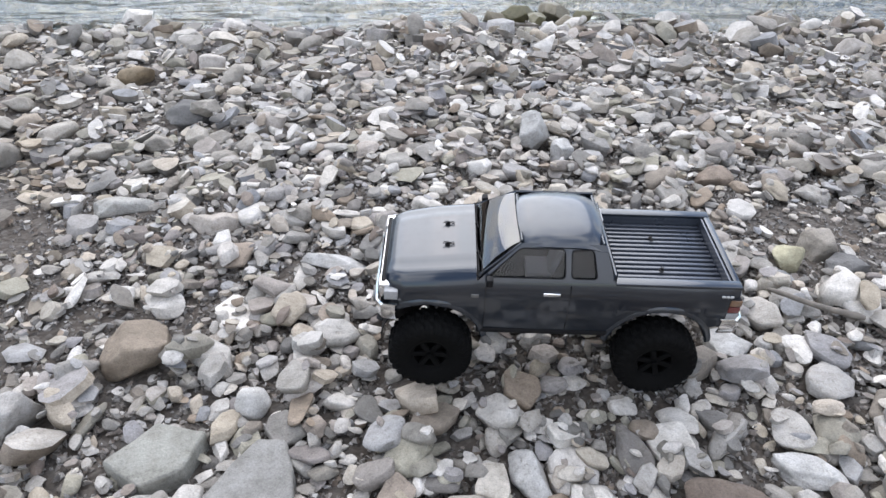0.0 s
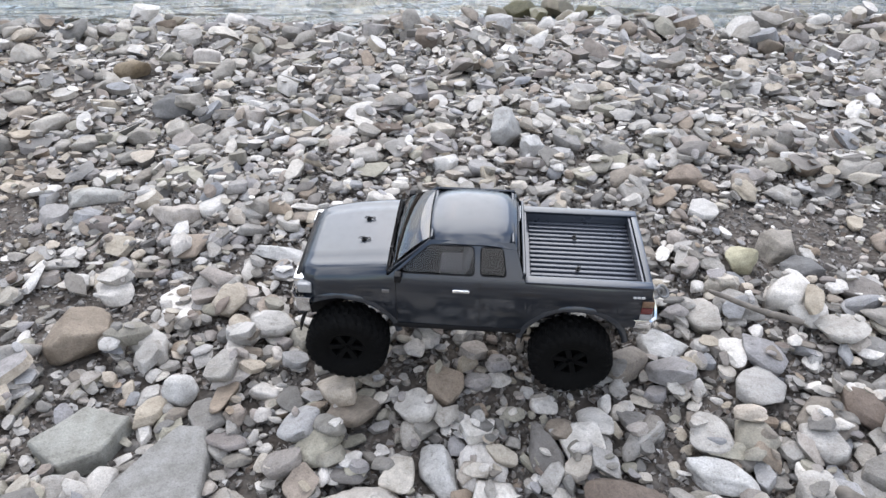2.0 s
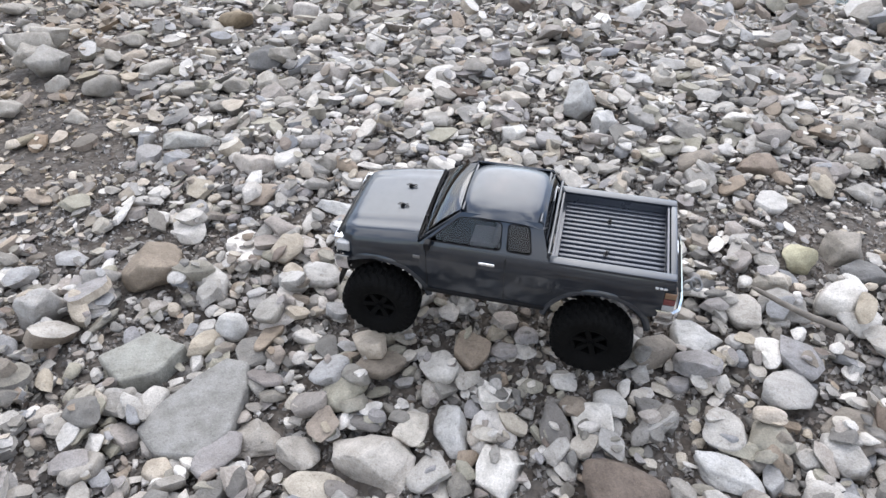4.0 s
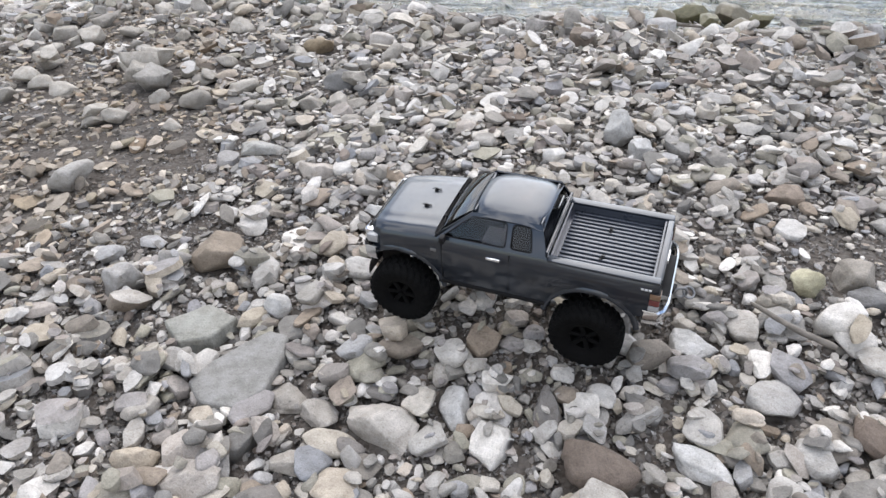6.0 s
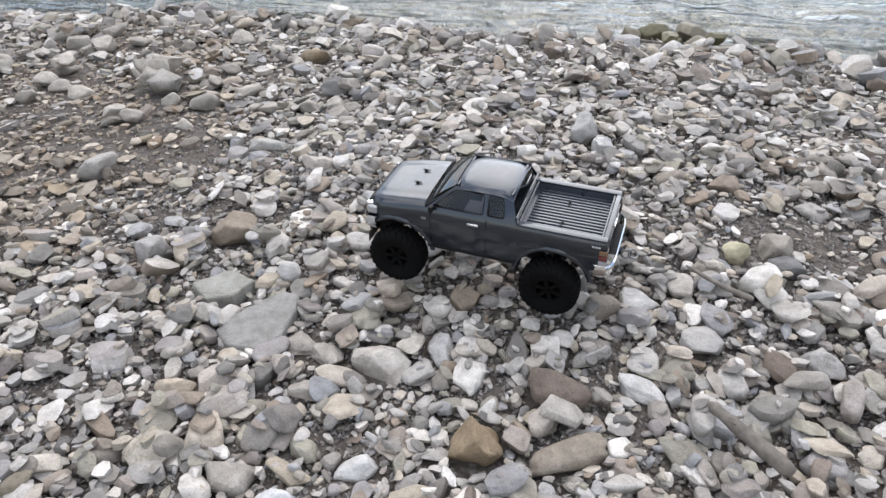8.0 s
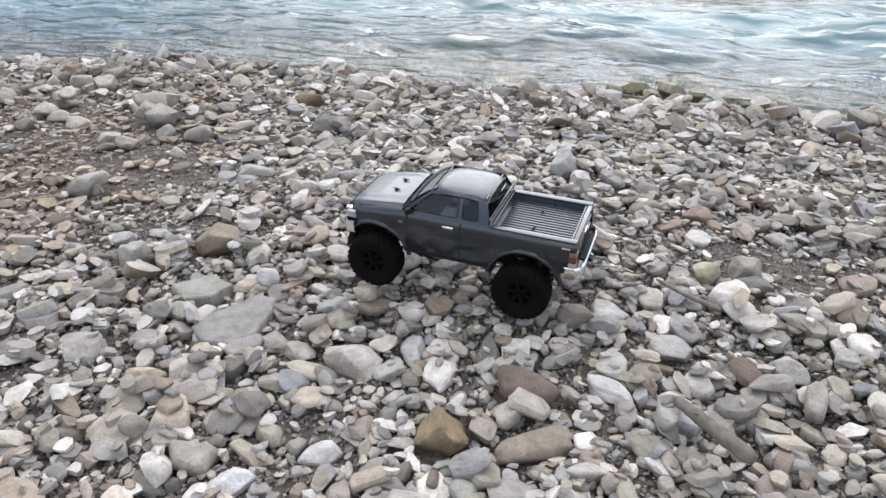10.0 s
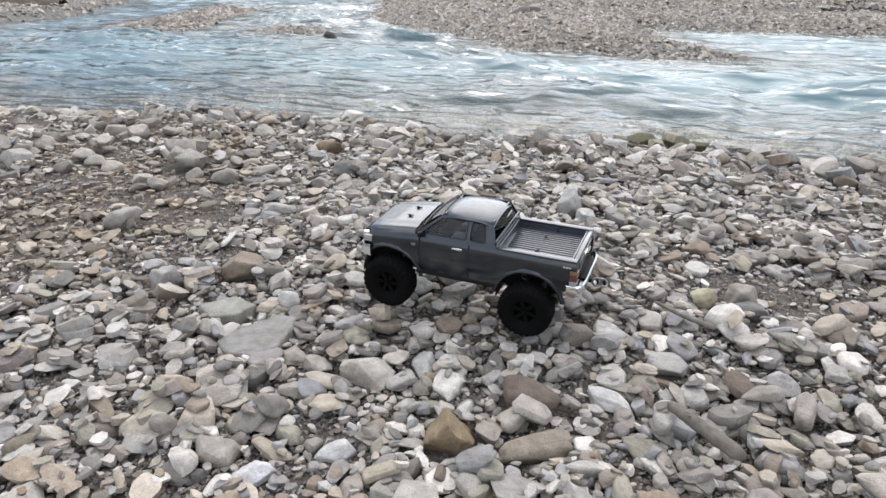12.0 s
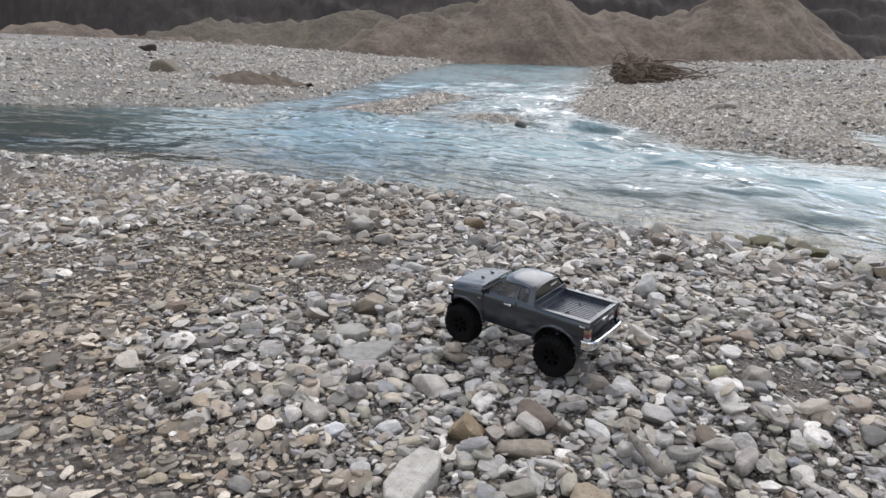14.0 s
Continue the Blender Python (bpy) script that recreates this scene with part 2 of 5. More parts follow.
    inner, outer = nodes.new("ShaderNodeMixShader"), nodes.new("ShaderNodeMixShader")
    links.new(opaque.outputs[0], inner.inputs["Fac"])
    links.new(clear.outputs[0], inner.inputs[1])
    links.new(milky.outputs[0], inner.inputs[2])
    links.new(fres.outputs[0], outer.inputs["Fac"])
    links.new(inner.outputs[0], outer.inputs[1])
    links.new(gloss.outputs[0], outer.inputs[2])
    links.new(outer.outputs[0], out.inputs["Surface"])
    return m


WATER = water_material()


def simple(name, colour, rough=0.5, metal=0.0, coat=0.0, grain=300.0, vary=0.12, bump=0.0):
    """A made surface: one colour with slight dirt and grain."""
    m, nodes, links, bsdf = fresh(name)
    where = nodes.new("ShaderNodeTexCoord").outputs["Object"]
    n = noise_node(nodes, links, where, grain, 5.0, 0.6)
    dirt = noise_node(nodes, links, where, grain / 12, 5.0, 0.6)
    r = ramp_node(nodes, [(0.3, tuple(c * (1 - vary) for c in colour)), (0.7, tuple(min(1, c * (1 + vary)) for c in colour))])
    links.new(n.outputs["Fac"], r.inputs["Fac"])
    links.new(r.outputs["Color"], bsdf.inputs["Base Color"])
    rr = ramp_node(nodes, [(0.3, (rough * 0.8,) * 3), (0.7, (min(1, rough * 1.25),) * 3)])
    links.new(dirt.outputs["Fac"], rr.inputs["Fac"])
    links.new(rr.outputs["Color"], bsdf.inputs["Roughness"])
    bsdf.inputs["Metallic"].default_value = metal
    bsdf.inputs["Coat Weight"].default_value, bsdf.inputs["Coat Roughness"].default_value = coat, 0.09
    if bump:
        bump_node(nodes, links, bsdf, [(n.outputs["Fac"], bump)])
    return m


PAINT = simple("gunmetal_paint", (0.0080, 0.0112, 0.0185), 0.38, 0.50, 1.0, 900.0, 0.08)
PAINT.node_tree.nodes["Principled BSDF"].inputs["Coat IOR"].default_value = 1.6
PAINT.node_tree.nodes["Principled BSDF"].inputs["Coat Tint"].default_value = (0.82, 0.92, 1.0, 1)
PAINT.node_tree.nodes["Principled BSDF"].inputs["Coat Roughness"].default_value = 0.125
PLASTIC = simple("black_plastic", (0.005, 0.005, 0.006), 0.6)
PLASTIC.node_tree.nodes["Principled BSDF"].inputs["Specular IOR Level"].default_value = 0.25
RUBBER = simple("tyre_rubber", (0.0035, 0.0035, 0.0035), 0.9, bump=0.0004)
RUBBER.node_tree.nodes["Principled BSDF"].inputs["Specular IOR Level"].default_value = 0.1
CHROME = simple("chrome", (0.78, 0.79, 0.8), 0.12, 1.0, vary=0.03)
STEEL = simple("grey_steel", (0.22, 0.22, 0.22), 0.4, 0.8)
BEDLINER = simple("bed_liner", (0.058, 0.066, 0.084), 0.30, 0.3, 0.6)
LENS_RED = simple("red_lens", (0.13, 0.03, 0.028), 0.2, coat=0.6)
LENS_AMBER = simple("amber_lens", (0.17, 0.10, 0.06), 0.25, coat=0.6)
LENS_WHITE = simple("white_lens", (0.30, 0.30, 0.30), 0.2, coat=0.6)
WHITE_MARK = simple("white_decal", (0.55, 0.55, 0.55), 0.5)
SEAT_GREY = simple("cabin_grey", (0.70, 0.68, 0.65), 0.6)
WOOD_GREY = simple("driftwood", (0.15, 0.132, 0.112), 0.85, grain=60.0, vary=0.35, bump=0.002)
ROOT_BROWN = simple("root_wood", (0.14, 0.102, 0.076), 0.9, grain=20.0, vary=0.3)


def glass_material(name, ior, clearness):
    m, nodes, links, bsdf = fresh(name)
    nodes.remove(bsdf)
    clear, gloss, mix, fres = (nodes.new(k) for k in ("ShaderNodeBsdfTransparent", "ShaderNodeBsdfGlossy", "ShaderNodeMixShader", "ShaderNodeFresnel"))
    clear.inputs["Color"].default_value = (clearness, clearness, clearness * 1.03, 1)
    gloss.inputs["Roughness"].default_value = 0.03
    fres.inputs["IOR"].default_value = ior
    links.new(fres.outputs[0], mix.inputs["Fac"])
    links.new(clear.outputs[0], mix.inputs[1])
    links.new(gloss.outputs[0], mix.inputs[2])
    links.new(mix.outputs[0], nodes["Material Output"].inputs["Surface"])
    return m


GLASS = glass_material("tinted_glass", 1.45, 0.68)
SCREEN = glass_material("windscreen_glass", 2.3, 0.4)

# ---- the lie of the land ----
WATER_Z = -0.10
SHORE_X = np.array([-60.0, -14.0, -9.0, -6.0, -4.0, -2.5, -1.2, 0.0, 1.2, 2.5, 6.0, 60.0])
SHORE_Y = np.array([-40.0, -4.5, -0.52, 0.44, 1.38, 1.80, 1.82, 1.90, 1.95, 1.85, 1.7, 0.0])
FAR_LEFT = [(-10.8, 2.4), (-9.8, 4.0), (-8.7, 5.0), (-9.5, 6.9), (-12.8, 11.9), (-21.5, 23.3), (-45, 60), (-300, 160), (-300, -300), (-60, -60), (-17, -4)]
FAR_RIGHT = [(-30, 58), (-14.6, 29), (-7.5, 14.6), (-5.2, 9.8), (-3.3, 7.6), (-1.5, 6.0), (-0.2, 5.7), (0.9, 6.1), (-0.4, 7.4), (-0.6, 9.4), (3, 10.2), (9, 10.6), (60, 12), (300, 20), (300, 400), (-60, 400)]
ISLAND = [(-7.2, 5.9), (-6.2, 6.1), (-6.6, 7.2), (-8.4, 10.4), (-9.3, 10.6), (-8.2, 8.2)]
ISLET = [(-5.2, 6.5), (-4.5, 6.55), (-4.6, 7.0), (-5.3, 7.2)]


def inside_distance(px, py, poly):
    """Metres into the polygon (negative outside)."""
    best = np.full(px.shape, 1e9)
    inside = np.zeros(px.shape, bool)
    for (x0, y0), (x1, y1) in zip(poly, poly[1:] + poly[:1]):
        dx, dy = x1 - x0, y1 - y0
        s = np.clip(((px - x0) * dx + (py - y0) * dy) / (dx * dx + dy * dy), 0, 1)
        best = np.minimum(best, np.hypot(px - x0 - s * dx, py - y0 - s * dy))
        cross = (y0 > py) != (y1 > py)
        inside ^= cross & (px < (x1 - x0) * (py - y0) / ((y1 - y0) if y1 != y0 else 1e-9) + x0)
    return np.where(inside, best, -best)


def wave_noise(x, y, scale, seed):
    """Smooth cheap noise, about -1 to 1."""
    r = np.random.RandomState(seed)
    z = np.zeros_like(x)
    for k in range(9):
        a, f, p = r.uniform(0, 2 * np.pi), scale * r.uniform(0.6, 2.4), r.uniform(0, 6.28)
        z = z + np.sin((x * np.cos(a) + y * np.sin(a)) * f + p) / 3.2
    return z


def land_in(x, y):
    """Metres inland of the nearest water's edge, and negative in the river."""
    x, y = np.asarray(x, float), np.asarray(y, float)
    edge = np.interp(x, SHORE_X, SHORE_Y) + 0.07 * wave_noise(x, y * 0, 2.3, 5)
    near = (edge - y) * 0.9
    wob = 0.16 * wave_noise(x, y, 1.5, 6)
    far = np.maximum(inside_distance(x, y, FAR_LEFT), inside_distance(x, y, FAR_RIGHT)) + wob
    isle = np.maximum(inside_distance(x, y, ISLAND), inside_distance(x, y, ISLET)) + 0.6 * wob
    return near, far, isle


def land_z(x, y):
    """Height of the bare ground."""
    x, y = np.asarray(x, float), np.asarray(y, float)
    near, far, isle = land_in(x, y)
    bank = np.interp(near, [-3.4, -2.0, -0.9, 0.0, 0.18, 0.45, 0.9, 2.5], [-0.72, -0.38, -0.19, -0.135, -0.085, -0.052, -0.06, -0.057])
    rise = np.interp(far, [-3.0, -1.0, -0.3, 0.0, 0.5, 2.0, 2.6, 6.0, 12.0, 30.0, 60.0], [-0.72, -0.40, -0.19, -0.11, 0.0, 0.06, 0.16, 0.30, 0.60, 1.25, 1.6])
    low = np.interp(isle, [-3.0, -1.0, -0.3, 0.0, 0.4, 1.0], [-0.50, -0.30, -0.17, -0.11, -0.055, -0.02])
    z = np.maximum(np.maximum(bank, rise), low)
    r = np.hypot(x, y)
    near_truck = np.clip(1.3 - r, 0, 1)
    z = z + 0.075 * np.clip(y, -0.35, 0.35) * near_truck + 0.009 * wave_noise(x, y, 4.0, 7) * np.clip((r - 0.3) * 2, 0, 1)
    z = z + np.where(far > 2, 0.05 * wave_noise(x, y, 0.9, 8), 0)
    return z


def graded(lo, hi, fine_lo, fine_hi, step, grow):
    """Coordinates at an even step in the middle that widen outwards."""
    mid = list(np.arange(fine_lo, fine_hi + 1e-6, step))
    up, s = [mid[-1]], step
    while up[-1] < hi:
        s *= grow
        up.append(up[-1] + s)
    down, s = [mid[0]], step
    while down[-1] > lo:
        s *= grow
        down.append(down[-1] - s)
    return np.array(down[:0:-1] + mid + up[1:])


def sheet_mesh(name, xs, ys, height, keep=None):
    gx, gy = np.meshgrid(xs, ys)
    gz = height(gx, gy)
    nx, ny = len(xs), len(ys)
    idx = np.arange(nx * ny).reshape(ny, nx)
    quads = np.stack([idx[:-1, :-1], idx[:-1, 1:], idx[1:, 1:], idx[1:, :-1]], -1).reshape(-1, 4)
    if keep is not None:
        ok = keep(gx, gy).ravel()
        quads = quads[ok[quads].any(1)]
    return mesh_from(name, np.stack([gx, gy, gz], -1).reshape(-1, 3), quads)


def mesh_from(name, verts, faces):
    me = bpy.data.meshes.new(name)
    n = faces.shape[1]
    me.vertices.add(len(verts))
    me.vertices.foreach_set("co", np.ascontiguousarray(verts, np.float32).ravel())
    me.loops.add(faces.size)
    me.loops.foreach_set("vertex_index", np.ascontiguousarray(faces, np.int32).ravel())
    me.polygons.add(len(faces))
    me.polygons.foreach_set("loop_start", np.arange(0, faces.size, n, dtype=np.int32))
    me.update(calc_edges=True)
    me.validate()
    return me


ground = new("ground", sheet_mesh("ground", graded(-420, 420, -4.5, 2.6, 0.06, 1.06), graded(-300, 420, -1.6, 3.4, 0.06, 1.06), land_z))
ground.data.materials.append(GROUND)
ground.data.materials.append(FAR_GRAVEL)
mid = np.empty(len(ground.data.polygons) * 3, np.float32)
ground.data.polygons.foreach_get("center", mid)
_, over, isle_over = land_in(mid[0::3], mid[1::3])
ground.data.polygons.foreach_set("material_index", (np.maximum(over, isle_over) > -0.25).astype(np.int32))
tagged(ground, "damp brown-grey river bank of grit and crushed stone", "ground", kind="structure")


def water_height(x, y):
    near, far, isle = land_in(x, y)
    rapid = rapids(x, y)
    fade = np.clip(-np.maximum(np.maximum(near, far), isle) * 1.5, 0.15, 1)
    z = 0.020 * wave_noise(x * 0.55, y, 4.5, 21) + 0.010 * wave_noise(x * 0.6, y, 10.0, 22) + 0.004 * wave_noise(x * 0.7, y, 22.0, 24)
    return WATER_Z + fade * z * calm(x, y) * (1 + 3.0 * rapid) + 0.02 * rapid * wave_noise(x, y, 11.0, 23)


def rapids(x, y):
    """Where the river breaks: below the islands and off the point of the far bank."""
    spots = [(-5.0, 8.6, 1.5, 1.0), (-3.6, 6.6, 1.0, 0.85), (-2.3, 5.5, 0.9, 0.6), (-0.9, 4.9, 1.0, 0.45), (-6.8, 12.0, 2.2, 0.9), (-9.0, 17.0, 3.5, 0.8), (-6.3, 5.2, 0.7, 0.35), (1.6, 3.6, 1.4, 0.45), (0.3, 3.1, 1.0, 0.45), (-1.0, 3.0, 0.7, 0.4), (3.4, 4.6, 2.0, 0.6)]
    out = np.zeros_like(x)
    for cx, cy, r, k in spots:
        out = np.maximum(out, k * np.exp(-((x - cx) ** 2 + (y - cy) ** 2) / (r * r)))
    return out


def calm(x, y):
    """Ripples die down in the pool up the river; also masks its painted dark reflection."""
    return 1 - 0.72 * np.clip(1.25 * np.exp(-((x + 8.4) / 2.4) ** 2 - ((y - 1.9) / 1.7) ** 2), 0, 1)


def wet_area(x, y):
    near, far, isle = land_in(x, y)
    return np.maximum(np.maximum(near, far), isle) < 0.5


xs, ys = graded(-120, 60, -7.0, 3.0, 0.048, 1.06), graded(-40, 120, 1.3, 7.0, 0.048, 1.06)
water = new("water", sheet_mesh("water", xs, ys, water_height, wet_area))
water.data.materials.append(WATER)
gx, gy = np.meshgrid(xs, ys)
deep = 1 - np.exp(-np.clip(WATER_Z - land_z(gx, gy), 0, 1) / 0.32)
for key, values in (("depth", np.clip(0.05 + 0.95 * deep, 0, 0.93)), ("foam", rapids(gx, gy)), ("chop", calm(gx, gy))):
    layer = water.data.attributes.new(key, "FLOAT", "POINT")
    layer.data.foreach_set("value", values.ravel().astype(np.float32))
tagged(water, "shallow turquoise river with ripples and white rapids", "river", kind="structure")


def heap_z(x, y, heaps, rough=1.0):
    z = np.full_like(x, -2.0 * min(1, rough * 1.2))
    for cx, cy, rx, ry, h in heaps:
        d = np.hypot((x - cx) / rx, (y - cy) / ry)
        z = np.maximum(z, h * (1 - d ** 1.15))
    on = np.clip(z / rough + 0.6, 0, 1)
    gully = np.abs(wave_noise(x * 1.3, y * 0.5, 0.62 / rough, 33)) + 0.5 * np.abs(wave_noise(x * 1.4, y * 0.6, 1.7 / rough, 34))
    return z + rough * on * (0.45 * wave_noise(x, y, 0.40 / rough, 31) + 0.16 * wave_noise(x, y, 1.5 / rough, 32) - 0.30 * gully)


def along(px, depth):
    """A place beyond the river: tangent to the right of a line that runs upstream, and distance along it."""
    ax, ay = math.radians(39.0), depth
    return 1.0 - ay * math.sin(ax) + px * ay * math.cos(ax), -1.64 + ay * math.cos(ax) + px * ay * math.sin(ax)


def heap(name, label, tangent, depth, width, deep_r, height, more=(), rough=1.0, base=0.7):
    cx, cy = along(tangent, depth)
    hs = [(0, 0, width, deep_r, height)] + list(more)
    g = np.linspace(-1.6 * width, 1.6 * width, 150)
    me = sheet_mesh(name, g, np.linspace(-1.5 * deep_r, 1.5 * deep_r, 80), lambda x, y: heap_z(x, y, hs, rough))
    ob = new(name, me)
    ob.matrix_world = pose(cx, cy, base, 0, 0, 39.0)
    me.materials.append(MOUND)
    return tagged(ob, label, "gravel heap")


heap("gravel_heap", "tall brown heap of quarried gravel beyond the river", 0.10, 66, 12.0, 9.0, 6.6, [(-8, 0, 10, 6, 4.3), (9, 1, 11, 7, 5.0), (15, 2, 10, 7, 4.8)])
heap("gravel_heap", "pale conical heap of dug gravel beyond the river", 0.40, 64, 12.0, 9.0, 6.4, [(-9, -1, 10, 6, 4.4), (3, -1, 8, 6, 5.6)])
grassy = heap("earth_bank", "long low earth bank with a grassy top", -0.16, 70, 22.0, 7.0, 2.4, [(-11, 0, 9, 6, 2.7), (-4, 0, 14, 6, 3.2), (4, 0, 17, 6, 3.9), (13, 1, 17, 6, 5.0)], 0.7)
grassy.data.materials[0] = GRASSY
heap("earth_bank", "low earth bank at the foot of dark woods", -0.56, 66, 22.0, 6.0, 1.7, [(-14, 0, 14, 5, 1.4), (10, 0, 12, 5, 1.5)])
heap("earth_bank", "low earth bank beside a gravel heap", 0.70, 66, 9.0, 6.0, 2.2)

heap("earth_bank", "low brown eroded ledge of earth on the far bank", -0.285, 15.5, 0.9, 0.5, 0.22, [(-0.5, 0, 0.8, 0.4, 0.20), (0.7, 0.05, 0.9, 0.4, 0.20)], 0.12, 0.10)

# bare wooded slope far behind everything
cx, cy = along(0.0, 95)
# left end made taller, unseen, so that its reflection darkens the river
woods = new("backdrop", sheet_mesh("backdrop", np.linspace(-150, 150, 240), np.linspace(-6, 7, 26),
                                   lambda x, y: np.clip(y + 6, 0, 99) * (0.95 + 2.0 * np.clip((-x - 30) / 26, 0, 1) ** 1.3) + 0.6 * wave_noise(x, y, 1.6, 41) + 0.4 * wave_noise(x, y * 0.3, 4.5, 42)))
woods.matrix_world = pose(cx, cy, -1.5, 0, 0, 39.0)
woods.data.materials.append(FOREST)
tagged(woods, "dark bare woods on a slope beyond the river", "woods", kind="structure")

# ---- stones ----
def stone_template(seed, level, cuts=15):
    """A water-worn angular stone of about unit half-axes: a ball cut by planes and softened."""
    r = np.random.RandomState(seed)
    bm = bmesh.new()
    bmesh.ops.create_icosphere(bm, subdivisions=level, radius=1.0)
    v = np.array([p.co[:] for p in bm.verts])
    f = np.array([[q.index for q in p.verts] for p in bm.faces])
    bm.free()
    square = 1.0 / (np.abs(v) ** 3.6).sum(1) ** (1 / 3.6)
    v = v * (0.1 + 0.9 * square[:, None])
    for _ in range(cuts):
        n = r.normal(size=3)
        n /= np.linalg.norm(n)
        over = v @ n - r.uniform(0.5, 0.86)
        v = v - np.where(over > 0, over * 0.95, 0)[:, None] * n
    for _ in range(5):
        a, k, p = r.normal(size=3), r.uniform(2, 4), r.uniform(0, 6.28)
        v = v * (1 + 0.025 * np.sin(v @ a * k + p))[:, None]
    v[:, 0] *= 1 + 0.18 * r.uniform(-1, 1) * v[:, 1]
    v -= (v.max(0) + v.min(0)) / 2
    return v / np.abs(v).max(0), f


def shard_template(seed, rings, bevel, segs):
    """A broken flat stone of about unit half-axes: a many-sided slab whose edges are rubbed round."""
    r = np.random.RandomState(seed)
    n = r.randint(5, 8)
    ang = np.sort((np.arange(n) + r.uniform(-0.36, 0.36, n)) * 2 * np.pi / n)
    rad = r.uniform(0.70, 1.0, n)
    lean = r.uniform(-0.3, 0.3, 2)
    levels = [(r.uniform(0.58, 0.92), 1.0), (r.uniform(0.60, 0.95), -1.0)] if rings == 2 else [(r.uniform(0.5, 0.84), 1.0), (1.0, r.uniform(-0.2, 0.45)), (r.uniform(0.5, 0.85), -1.0)]
    bm = bmesh.new()
    for size, z in levels:
        off = r.uniform(-0.12, 0.12, 2)
        for t, q in zip(ang, rad * r.uniform(0.88, 1.08, n)):
            x, y = size * q * math.cos(t) + off[0], size * q * math.sin(t) + off[1]
            bm.verts.new((x, y, z + lean[0] * x + lean[1] * y + r.uniform(-0.1, 0.1)))
    bmesh.ops.convex_hull(bm, input=bm.verts[:])
    bmesh.ops.delete(bm, geom=[v for v in bm.verts if not v.link_faces], context="VERTS")
    if bevel:
        bmesh.ops.dissolve_limit(bm, angle_limit=radians(13), verts=bm.verts[:], edges=bm.edges[:])
        bmesh.ops.bevel(bm, geom=bm.edges[:], offset=bevel, segments=segs, affect="EDGES", profile=0.5, clamp_overlap=True)
    bmesh.ops.triangulate(bm, faces=bm.faces[:])
    bmesh.ops.recalc_face_normals(bm, faces=bm.faces[:])
    v = np.array([p.co[:] for p in bm.verts])
    bm.verts.index_update()
    f = np.array([[q.index for q in p.verts] for p in bm.faces])
    bm.free()
    v -= (v.max(0) + v.min(0)) / 2
    return v / np.abs(v).max(0), f


def chip_template(seed):
    """A small low stone with a flat or ridged top, open underneath where it is bedded."""
    r = np.random.RandomState(seed)
    n, m = r.randint(4, 6), r.randint(2, 4)
    low = [(0.9 * math.cos(t), 0.9 * math.sin(t), -0.6) for t in (np.arange(n) + r.uniform(-0.3, 0.3, n)) * 2 * np.pi / n]
    high = [(q * math.cos(t), q * math.sin(t), r.uniform(0.5, 1.0)) for t, q in zip((np.arange(m) + r.uniform(-0.3, 0.3, m)) * 2 * np.pi / m + r.uniform(0, 6), r.uniform(0.4, 0.75, m))]
    bm = bmesh.new()
    for p in low + high:
        bm.verts.new(p)
    bmesh.ops.convex_hull(bm, input=bm.verts[:])
    bmesh.ops.delete(bm, geom=[f for f in bm.faces if f.calc_center_median().z < -0.55], context="FACES")
    bmesh.ops.delete(bm, geom=[v for v in bm.verts if not v.link_faces], context="VERTS")
    bmesh.ops.triangulate(bm, faces=bm.faces[:])
    bmesh.ops.recalc_face_normals(bm, faces=bm.faces[:])
    bm.verts.index_update()
    v = np.array([p.co[:] for p in bm.verts])
    f = np.array([[q.index for q in p.verts] for p in bm.faces])
    bm.free()
    if np.cross(v[f[:, 1]] - v[f[:, 0]], v[f[:, 2]] - v[f[:, 0]])[:, 2].sum() < 0:
        f = f[:, ::-1]
    return v / np.abs(v).max(0), f


TEMPLATES = {0: [chip_template(800 + k) for k in range(40)],
             1: [shard_template(500 + k, 2, 0, 0) for k in range(36)],
             2: [shard_template(600 + k, 2, 0.17, 1) if k % 5 < 3 else stone_template(200 + k, 2) for k in range(40)],
             3: [shard_template(700 + k, 3 if k % 2 else 2, 0.19, 2) if k % 8 < 5 else stone_template(300 + k, 3) for k in range(40)]}
TOP_CELL = 0.010
TOP_X, TOP_Y = -2.6, -1.6
TOPS_SHAPE = (410, 520)
cellx, celly = np.meshgrid(TOP_X + TOP_CELL * np.arange(TOPS_SHAPE[1]), TOP_Y + TOP_CELL * np.arange(TOPS_SHAPE[0]))
tops = land_z(cellx, celly)
bare = wave_noise(cellx, celly, 2.6, 51) + 0.6 * wave_noise(cellx, celly, 6.0, 52)
WHEELS = [(-0.1565, -0.092), (0.1565, -0.092), (-0.1565, 0.092), (0.1565, 0.092)]
rs = np.random.RandomState(11)


def turned(normal, spin):
    """The 3 x 3 turn that lays a stone's flat side on a slope."""
    n = normal / np.linalg.norm(normal)
    x = np.array([math.cos(spin), math.sin(spin), 0.0])
    x = x - n * (x @ n)
    x /= np.linalg.norm(x)
    return np.stack([x, np.cross(n, x), n], 1)


